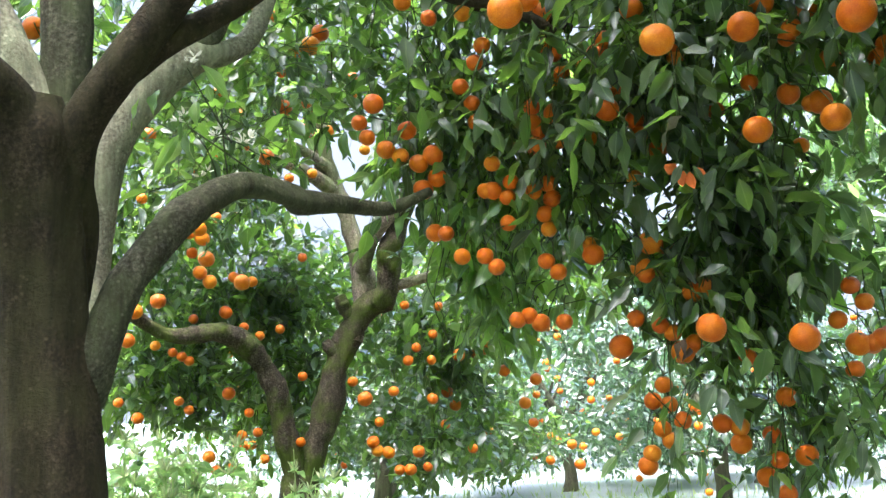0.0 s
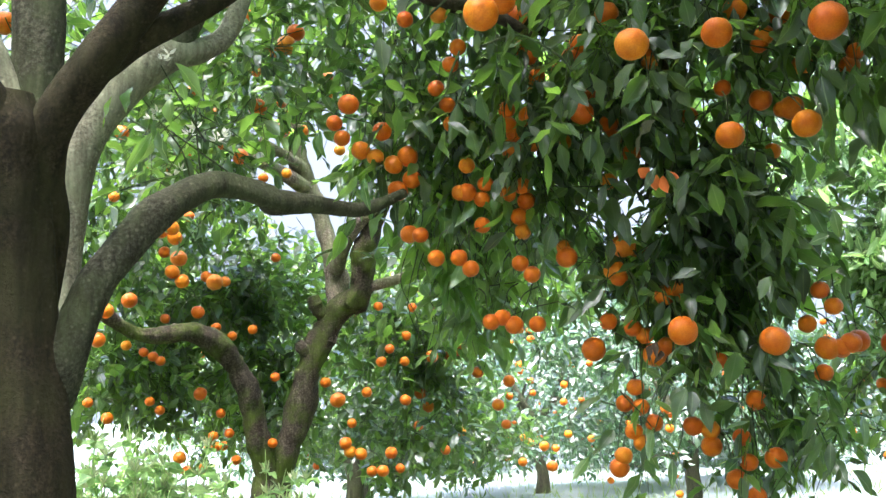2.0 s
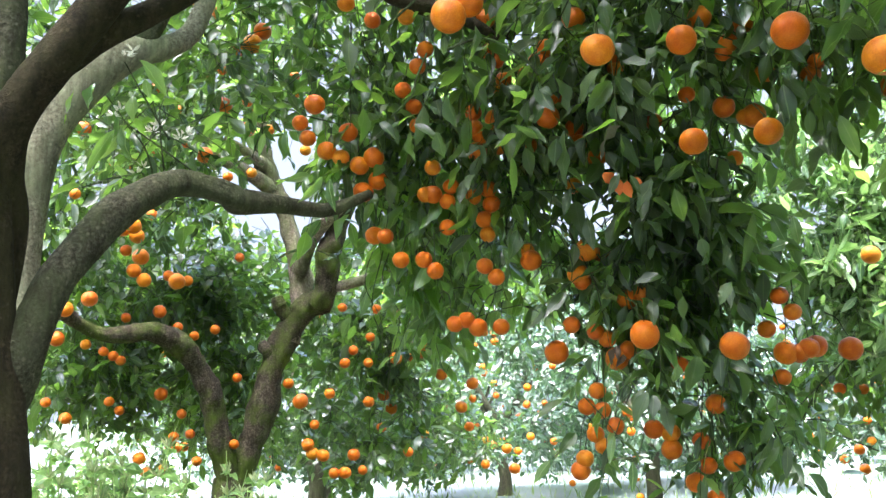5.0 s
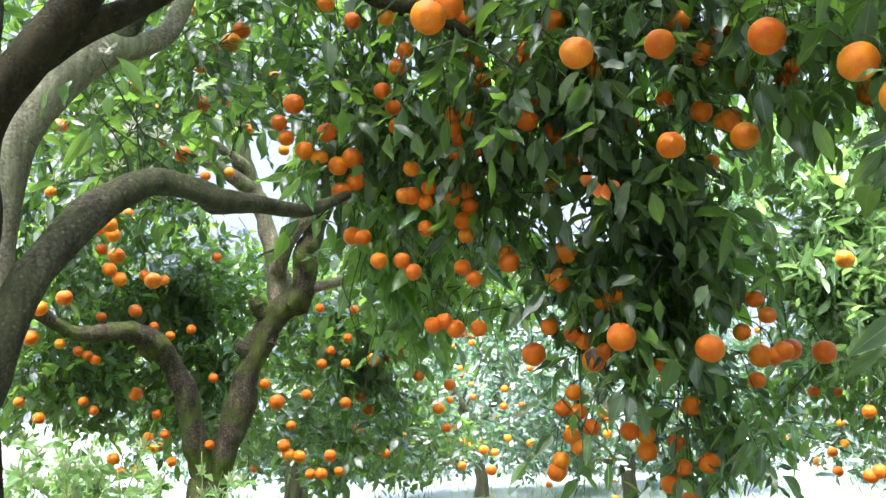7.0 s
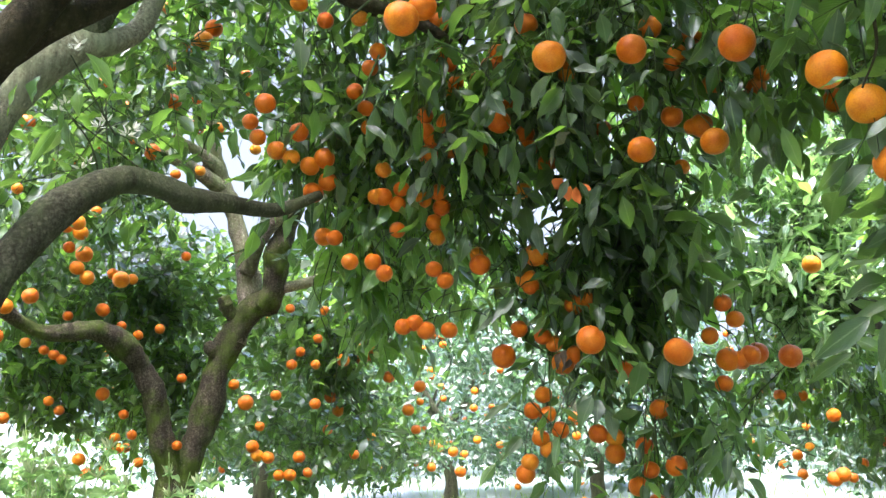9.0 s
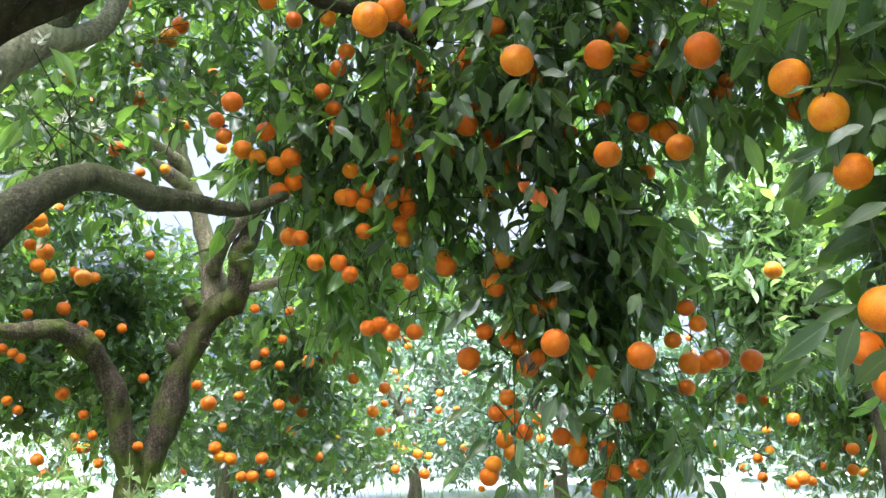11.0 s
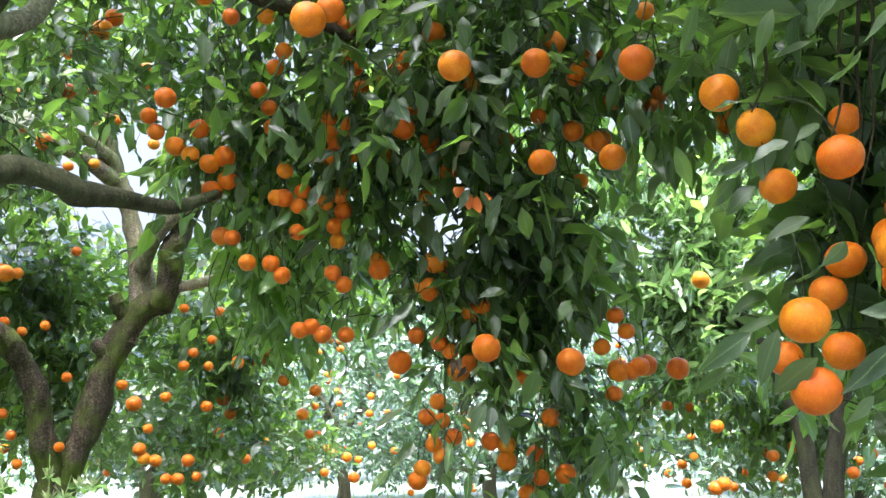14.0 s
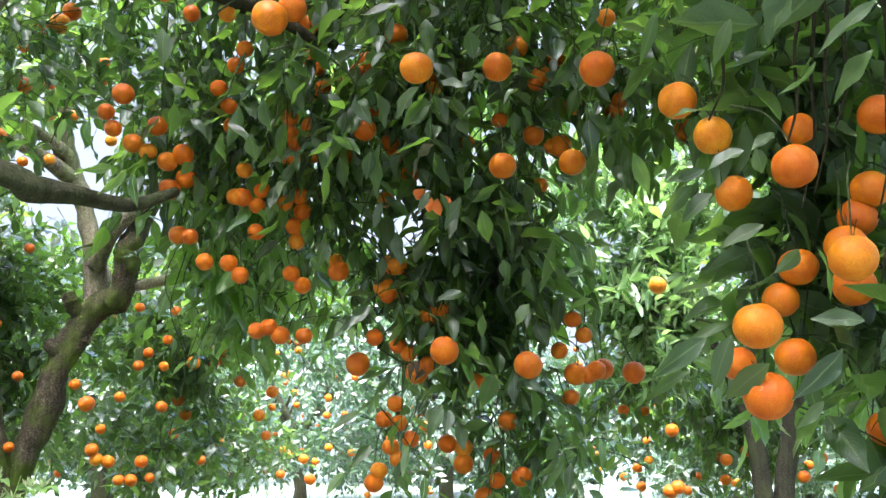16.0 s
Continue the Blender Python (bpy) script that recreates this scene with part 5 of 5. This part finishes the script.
# unseen overhead foliage, added to darken the hanging and near boughs
crown(side_tree, 23, ((1.15, 1.05, 2.38, 0.6, 0.6, 0.2, 120), (0.9, 2.0, 2.75, 0.8, 0.6, 0.3, 170), (1.3, 2.3, 2.6, 0.5, 0.5, 0.2, 110), (1.9, 0.9, 2.4, 0.8, 0.9, 0.5, 150), (0.6, 2.75, 2.6, 0.8, 0.6, 0.3, 170),
                      (1.9, 0.0, 2.6, 0.9, 0.9, 0.5, 110), (0.6, 0.5, 2.65, 0.8, 0.8, 0.35, 200), (0.5, 1.35, 2.5, 0.8, 0.4, 0.2, 130), (0.8, -0.8, 2.6, 0.9, 0.8, 0.4, 110), (2.2, 2.2, 2.9, 0.9, 0.9, 0.4, 160)), LEAF, BLADES_FAR, leaf=0.13, per=8)

# ---- the forked tree behind ----
fork_tree = thing("orange_tree", (-0.72, 4.58, 0), "mossy forked orange tree with two leaning stems", "tree")
limb("trunk", ((-0.72, 4.59, -0.05, 0.15), (-0.721, 4.57, 0.172, 0.119), (-0.714, 4.53, 0.45, 0.095), (-0.712, 4.525, 0.579, 0.09), (-0.713, 4.535, 0.73, 0.07)), fork_tree, BARK_MOSSY, flare=0.2)
limb("limb", ((-0.70, 4.53, 0.52, 0.056), (-0.705, 4.527, 0.630, 0.058), (-0.745, 4.481, 0.915, 0.054), (-0.82, 4.416, 1.175, 0.054), (-0.905, 4.341, 1.318, 0.054), (-1.02, 4.259, 1.378, 0.043),
              (-1.187, 4.170, 1.358, 0.032), (-1.307, 4.073, 1.425, 0.030), (-1.402, 3.918, 1.55, 0.024)), fork_tree, BARK_MOSSY, sides=26, steps=14, rough=0.36, knots=((0.62, 1.0, 0.02), (0.5, 4.0, 0.012), (0.3, 2.6, 0.012), (0.38, 0.4, 0.012)))
limb("limb", ((-0.70, 4.533, 0.55, 0.06), (-0.69, 4.533, 0.654, 0.062), (-0.595, 4.563, 0.960, 0.062), (-0.515, 4.565, 1.250, 0.063), (-0.405, 4.559, 1.463, 0.064), (-0.282, 4.506, 1.562, 0.060),
              (-0.252, 4.432, 1.741, 0.054), (-0.179, 4.395, 1.949, 0.046), (-0.116, 4.258, 2.104, 0.031)), fork_tree, BARK_MOSSY, sides=26, steps=14, rough=0.34, knots=((0.5, 3.0, 0.022), (0.42, 1.0, 0.012), (0.3, 5.2, 0.012), (0.56, 1.8, 0.02)))
limb("limb", ((-0.458, 4.563, 1.356, 0.060), (-0.387, 4.568, 1.573, 0.055), (-0.423, 4.557, 1.822, 0.050), (-0.516, 4.549, 2.063, 0.050), (-0.565, 4.506, 2.211, 0.045),
              (-0.594, 4.432, 2.447, 0.031)), fork_tree, BARK_UPPER_LIT, rough=0.4)
limb("limb", ((-0.395, 4.528, 1.68, 0.038), (-0.329, 4.412, 1.821, 0.035), (-0.160, 4.287, 1.979, 0.031), (0.026, 4.066, 2.050, 0.022)), fork_tree, BARK_UPPER_LIT)
limb("branch", ((-0.27, 4.503, 1.59, 0.027), (-0.095, 4.455, 1.626, 0.024), (0.040, 4.349, 1.665, 0.013)), fork_tree, BARK_UPPER_LIT, sides=12)
limb("branch", ((-0.515, 4.546, 2.077, 0.042), (-0.621, 4.415, 2.133, 0.036), (-0.721, 4.287, 2.163, 0.027), (-0.863, 4.144, 2.203, 0.016)), fork_tree, BARK_UPPER_LIT, sides=12)
limb("stub", ((-0.41, 4.56, 1.44, 0.055), (-0.455, 4.53, 1.475, 0.043), (-0.485, 4.51, 1.515, 0.03), (-0.50, 4.50, 1.56, 0.02)), fork_tree, BARK_MOSSY, sides=16, rough=0.7, knots=((0.5, 1.0, 0.02), (0.7, 4.0, 0.015)))
limb("stub", ((-0.50, 4.56, 1.28, 0.055), (-0.55, 4.53, 1.31, 0.035), (-0.575, 4.52, 1.345, 0.018)), fork_tree, BARK_MOSSY, sides=16, rough=0.7)
limb("branch", ((-0.52, 4.55, 2.06, 0.04), (-0.545, 4.50, 2.17, 0.036), (-0.61, 4.42, 2.22, 0.028), (-0.72, 4.3, 2.27, 0.016)), fork_tree, BARK_UPPER_LIT, sides=12)
FORK_CROWN = ((-0.9, 4.35, 2.2, 0.5, 0.25, 0.35, 150), (-1.45, 4.3, 1.95, 0.4, 0.3, 0.5, 150), (-0.95, 4.75, 1.6, 0.4, 0.2, 0.25, 90), (-1.0, 5.0, 1.75, 0.65, 0.4, 0.5, 180),
              (-1.4, 4.7, 1.22, 0.38, 0.35, 0.25, 120), (-0.8, 5.0, 1.15, 0.35, 0.3, 0.35, 80), (-0.15, 5.0, 1.5, 0.35, 0.3, 0.45, 120), (0.02, 4.95, 1.2, 0.32, 0.3, 0.4, 84),
              (0.4, 4.9, 1.75, 0.5, 0.35, 0.25, 70), (-1.2, 4.4, 2.6, 0.7, 0.5, 0.4, 130), (-0.1, 5.0, 2.6, 0.5, 0.4, 0.3, 50), (-0.08, 4.95, 0.82, 0.22, 0.25, 0.22, 32))
FORK_GAPS = ((-0.50, 4.8, 2.29, 0.34), (-0.83, 4.83, 2.02, 0.22), (-0.46, 4.4, 2.1, 0.34))
crown(fork_tree, 31, FORK_CROWN, LEAF_MID, BLADES_MID, length=0.2, leaf=0.082, per=8, droop=0.1, density=0.8, openings=FORK_GAPS, clump=0.3, reach=0.8, keep=0.12, singles=200)
crown(fork_tree, 34, FORK_CROWN, LEAF_YOUNG_LIT, BLADES_MID, length=0.2, leaf=0.08, per=8, droop=0.1, density=0.22, openings=FORK_GAPS, clump=0.2, reach=0.8, keep=0.12, singles=100)
crown(fork_tree, 33, ((-1.65, 5.2, 1.3, 0.4, 0.3, 0.32, 130), (-1.6, 5.1, 1.75, 0.45, 0.3, 0.4, 120), (-1.1, 5.4, 1.75, 0.4, 0.3, 0.35, 90), (-1.6, 5.9, 1.5, 0.6, 0.4, 0.45, 150), (-0.9, 6.2, 1.5, 0.6, 0.4, 0.6, 190), (-1.3, 5.6, 2.2, 0.7, 0.4, 0.5, 170), (-0.2, 6.3, 1.7, 0.5, 0.4, 0.5, 150), (0.6, 6.2, 2.0, 0.6, 0.4, 0.4, 110)),
      LEAF, BLADES_FAR, leaf=0.1, per=8, droop=0.5, openings=((-0.6, 5.9, 2.55, 0.48), (-1.0, 5.6, 2.2, 0.26)), reach=0.5, clump=0.25)
crown(fork_tree, 32, ((-0.7, 4.7, 3.0, 1.2, 1.0, 0.4, 260),), LEAF, BLADES_FAR, leaf=0.11, per=7)

crown(fork_tree, 36, FORK_CROWN, LEAF, BLADES_MID, length=0.2, leaf=0.085, per=8, droop=0.3, density=0.4, openings=FORK_GAPS, clump=0.3, reach=0.8, keep=0.12)
hanging_wood(fork_tree, 3, (FRUIT_FORK_A, FRUIT_FORK_B, FRUIT_FORK_C, FRUIT_FORK_D, FRUIT_FORK_E), (0.04, 0.11), 0.0018)

# ---- the twin-stemmed tree ----
twin_tree = thing("orange_tree", (2.93, 4.25, 0), "twin-stemmed orange tree with bright green leaves, light put into their colour", "tree")
limb("trunk", ((2.90, 4.27, -0.05, 0.13), (2.90, 4.27, 0.12, 0.10), (2.895, 4.28, 0.32, 0.08)), twin_tree, BARK_DARK, flare=0.2)
limb("limb", ((2.88, 4.27, 0.2, 0.056), (2.86, 4.31, 0.652, 0.047), (2.85, 4.33, 0.873, 0.045), (2.81, 4.36, 1.100, 0.042), (2.73, 4.41, 1.331, 0.038), (2.58, 4.48, 1.569, 0.03)), twin_tree, BARK_DARK, rough=0.15)
limb("limb", ((2.92, 4.287, 0.2, 0.06), (2.955, 4.272, 0.654, 0.05), (2.98, 4.263, 0.876, 0.048), (3.02, 4.228, 1.157, 0.045), (3.06, 4.179, 1.440, 0.042), (3.15, 4.06, 1.776, 0.036)), twin_tree, BARK_DARK, rough=0.15)
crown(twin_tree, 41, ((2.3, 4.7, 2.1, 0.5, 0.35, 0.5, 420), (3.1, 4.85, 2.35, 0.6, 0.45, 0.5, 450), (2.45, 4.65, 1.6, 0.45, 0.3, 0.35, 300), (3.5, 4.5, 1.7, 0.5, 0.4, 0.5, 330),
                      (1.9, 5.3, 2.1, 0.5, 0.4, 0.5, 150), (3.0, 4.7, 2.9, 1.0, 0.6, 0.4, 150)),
      LEAF_LIT, BLADES_SLIM, leaf=0.105, per=8, droop=0.15, openings=((1.27, 5.3, 2.2, 0.4),), reach=0.6, keep=0.12, singles=200)
crown(twin_tree, 42, ((3.2, 5.6, 1.25, 0.45, 0.4, 0.3, 110), (3.8, 4.9, 1.1, 0.4, 0.4, 0.45, 130), (3.25, 5.8, 1.2, 0.4, 0.4, 0.35, 60), (2.75, 5.4, 1.3, 0.5, 0.4, 0.32, 150), (2.95, 3.95, 2.0, 0.5, 0.4, 0.4, 120), (3.4, 5.3, 1.05, 0.5, 0.4, 0.4, 150)), LEAF, BLADES_MID, leaf=0.09, per=7, droop=0.4, reach=0.6, clump=0.25)

hanging_wood(twin_tree, 4, (FRUIT_RIGHT_A, FRUIT_RIGHT_B), (0.05, 0.12), 0.0018)

# ---- trees of the far rows ----
def orange_mesh(seed, mat):
    r = random.Random(seed)
    flat, dent = r.uniform(0.92, 1.0), r.uniform(0.02, 0.06)
    bm = bmesh.new()
    bmesh.ops.create_uvsphere(bm, u_segments=24, v_segments=16, radius=0.5)
    for v in bm.verts:
        n = v.co.normalized()
        k = 1 + 0.03 * noise.noise(n * 1.7 + Vector((seed, 0, 0))) + 0.008 * noise.noise(n * 9 + Vector((0, seed, 0)))
        k -= dent * math.exp(-((1 - n.z) / 0.04)) + dent * 0.6 * math.exp(-((1 + n.z) / 0.03))
        v.co = Vector((n.x, n.y, n.z * flat)) * 0.5 * k
    me = bpy.data.meshes.new("orange")
    bm.to_mesh(me)
    bm.free()
    me.polygons.foreach_set("use_smooth", [True] * len(me.polygons))
    me.materials.append(mat)
    return me


FAR_ORANGE = orange_mesh(30, PEEL_LIT)


def far_tree(seed, height, spread, skirt, mat=LEAF_FAR):
    t = thing("orange_tree", (0, 0, 0), "round-crowned orange tree with a short trunk, far off or added out of view", "tree", "orange trees of the far rows")
    r = random.Random(seed)
    limb("trunk", ((0, 0, -0.05, 0.10), (0.02, 0, 0.2, 0.075), (r.uniform(-.06, .06), 0.02, 0.5, 0.068), (r.uniform(-.1, .1), 0, 1.0, 0.06)), t, BARK_LIMB, sides=12, steps=4, flare=0.2)
    for k in range(4):
        a = k * 1.6 + r.random()
        limb("limb", ((0, 0, 0.8, 0.05), (0.3 * math.cos(a), 0.3 * math.sin(a), 1.2, 0.035), (0.7 * math.cos(a), 0.7 * math.sin(a), 1.9, 0.02)), t, BARK_LIMB, sides=8, steps=3)
    blobs = [(0, 0, height * 0.62, spread * 0.75, spread * 0.75, height * 0.33, 260)]
    for k in range(16):
        a, zz = k * 2.4 + r.random(), skirt + 0.42 + (height - skirt - 0.8) * (k * 0.618 % 1.0)
        blobs.append((spread * 0.72 * math.cos(a), spread * 0.72 * math.sin(a), zz, spread * 0.36, spread * 0.36, 0.42, 60))
    for k in range(9):
        a = k * 0.7 + r.random() * 0.3
        blobs.append((spread * 0.75 * math.cos(a), spread * 0.75 * math.sin(a), skirt + 0.5, spread * 0.3, spread * 0.3, 0.26, 34))
    for k in range(7):
        a = k * 0.9 + r.random() * 0.4
        blobs.append((spread * 0.42 * math.cos(a), spread * 0.42 * math.sin(a), skirt + 0.5, spread * 0.25, spread * 0.25, 0.24, 30))
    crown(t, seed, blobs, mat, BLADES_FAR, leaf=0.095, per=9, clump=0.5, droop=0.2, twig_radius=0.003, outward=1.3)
    for k in range(30):
        a, e = r.uniform(0, 6.28), r.random() ** 1.4
        o = part("orange", FAR_ORANGE, t)
        o.matrix_basis = pose(spread * 1.02 * math.cos(a), spread * 1.02 * math.sin(a), skirt + 0.3 + (height - 1.0) * e) @ Matrix.Scale(r.uniform(0.055, 0.072), 4)
    return t


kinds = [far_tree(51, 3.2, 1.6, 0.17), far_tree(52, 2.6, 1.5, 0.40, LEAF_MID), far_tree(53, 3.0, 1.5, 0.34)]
kinds[0].matrix_world = Matrix.Translation((1.46, 11.9, 0))
kinds[1].matrix_world = Matrix.Translation((-0.6, 7.9, 0))
kinds[2].matrix_world = Matrix.Translation((2.5, 9.0, 0))
far_rng = random.Random(9)
for x, y in ((4.75, 7.2), (3.9, 12.2), (7.6, 12.0), (6.0, 8.2), (8.6, 7.6), (-0.64, 10.3), (10.5, 11.5), (0.6, 16.6), (3.6, 16.4), (5.6, 16.5), (9.6, 16.2),
             (2.0, 21), (5.2, 21), (7.3, 21), (11.6, 20), (-1.2, 21), (14.5, 16), (13.5, 11),
             # added trees behind and beside the camera, unseen, to block low light
             (-3.1, -3.3), (0.1, -3.5), (3.3, -3.2), (-6.2, -3.4), (6.4, -3.3), (-4.6, -8.4), (4.8, -8.2), (-3.6, 1.4), (-4.4, 3.2), (5.0, 0.9), (5.6, 3.2), (-6.4, 1.2), (-1.4, -8.5), (1.7, -8.6), (8.0, -8.3), (-7.8, -8.5)):
    k = 1 + far_rng.randrange(2) if y < 10 else 0
    copy_thing(kinds[k], pose(x, y, 0, 0, 0, far_rng.uniform(0, 360)))
hanging_wood(kinds[0], 5, (FRUIT_FAR_A, FRUIT_FAR_B), (0.06, 0.16), 0.0025)

# ---- weeds ----
def weed(at, height, stems, seed):
    t = thing("weed", at, "tall leafy pale green weed growing beside the tree rows", "weed", "weeds in the orchard")
    rng = np.random.default_rng(seed)
    for s in range(stems):
        a, lean = rng.uniform(0, 6.28), rng.uniform(0.05, 0.35)
        h = height * rng.uniform(0.65, 1.0)
        tip = np.array((math.cos(a) * lean * h, math.sin(a) * lean * h, h))
        rows = spline([(0, 0, -0.02, 0.005), (*(tip * (0.35, 0.35, 0.5)), 0.004), (*tip, 0.0012)], 5)
        rows[:, :3] += np.array(at)
        v, f = tube(rows, 5)
        part("stem", mesh_from("stem", v, f, WEED), t)
        m = 26
        tt = np.repeat(np.linspace(0.12, 0.97, m), 2)
        idx = (tt * (len(rows) - 1)).astype(int)
        base = rows[idx, :3]
        phi = np.repeat(np.arange(m) * 1.57, 2) + np.tile((0, math.pi), m) + rng.normal(0, 0.4, 2 * m)
        way = np.stack([np.cos(phi), np.sin(phi), rng.uniform(-0.5, 0.45, 2 * m)], axis=1)
        base = base + way * rng.uniform(0.006, 0.06, (2 * m, 1)) * (1.2 - tt[:, None])
        size = 0.088 * (1.3 - tt) ** 0.55 * rng.uniform(0.6, 1.35, 2 * m)
        fr = leaf_frames(base, way, np.array((0, 0, 1.0)) + rng.normal(size=(2 * m, 3)) * 0.4, size)
        part("foliage", joined_leaves("foliage", BLADES_BROAD, base, fr, rng.integers(0, 5, 2 * m), WEED), t, kind="stuff")
        # slender flower spikes at the top
        q = 46
        top = rows[np.clip(((0.72 + 0.28 * rng.random(q)) * (len(rows) - 1)).astype(int), 0, len(rows) - 1), :3]
        up = np.stack([rng.normal(0, 0.55, q), rng.normal(0, 0.55, q), rng.uniform(0.5, 1.2, q)], axis=1)
        fr = leaf_frames(top, up, rng.normal(size=(q, 3)), rng.uniform(0.02, 0.06, q))
        part("flower_spike", joined_leaves("flower_spike", BLADES_SPIKE, top, fr, rng.integers(0, 2, q), WEED_SPIKE), t, "pale thin seed spikes", kind="stuff")
    return t


weed_rng = random.Random(4)
for x, y, h, s in ((-1.15, 3.4, 0.98, 5), (-0.95, 3.3, 0.9, 4), (-1.3, 3.7, 1.0, 5), (-0.85, 3.6, 0.92, 5), (-1.05, 3.9, 0.9, 5), (-0.7, 3.5, 0.72, 4), (-1.45, 3.4, 0.9, 4),
                   (-0.5, 3.9, 0.72, 4), (-0.62, 4.05, 0.85, 3), (-1.6, 4.2, 0.85, 5), (-1.25, 4.4, 0.8, 5),
                   (-0.8, 3.15, 0.8, 5), (-1.0, 3.6, 0.98, 5), (-1.2, 3.2, 0.85, 5), (-0.68, 3.8, 0.8, 5), (-0.9, 4.0, 0.8, 4), (-0.45, 3.5, 0.66, 4), (-0.3, 4.2, 0.66, 3), (-0.1, 4.6, 0.62, 3),
                   (-1.1, 3.05, 0.86, 5), (-0.95, 2.9, 0.78, 5), (-1.35, 3.5, 0.95, 5), (-0.75, 3.35, 0.82, 5), (-0.55, 3.6, 0.72, 5), (-1.5, 3.9, 0.95, 5), (-1.2, 3.9, 0.92, 5), (-0.65, 3.1, 0.68, 4)):
    weed((x, y, 0), h * 1.07, s + 1, weed_rng.randrange(999))


# ---- oranges ----
def calyx_mesh():
    verts, faces = [(0, 0, 0.470)], []
    for k in range(10):
        a, rad = k * math.pi / 5, 0.10 if k % 2 == 0 else 0.055
        verts.append((math.cos(a) * rad, math.sin(a) * rad, 0.452 - 0.08 * rad))
    faces = [(0, 1 + k, 1 + (k + 1) % 10) for k in range(10)]
    return mesh_from("calyx", verts, faces, CALYX)


def stem_mesh():
    v, f = tube(spline([(0, 0, 0.44, 0.02), (0.02, 0.02, 0.55, 0.012), (0.04, 0.03, 0.68, 0.011), (0.05, 0.06, 0.8, 0.011)], 3), 5)
    return mesh_from("stem", v, f, TWIG)


ORANGES = [orange_mesh(k, PEEL) for k in range(6)]
ORANGES_LIT = [orange_mesh(k + 10, PEEL_LIT) for k in range(6)]
CALYX_MESH, STEM_MESH = calyx_mesh(), stem_mesh()
fruit_rng = random.Random(12)
for group, label, lists in FRUIT_GROUPS:
    for rows in lists:
        for x, y, z, d in rows:
            ob = tagged(new("orange", fruit_rng.choice(ORANGES if "hanging" in group else ORANGES_LIT)), label, "orange", group)
            ob.matrix_world = pose(x, y, z, fruit_rng.uniform(-28, 28), fruit_rng.uniform(-28, 28), fruit_rng.uniform(0, 360)) @ Matrix.Scale(d / (106 if "near" in group else 99), 4)
            if "far" not in group:
                stem = new("stem", STEM_MESH)
                stem.parent = ob
                calyx = new("calyx", CALYX_MESH)
                calyx.parent = stem
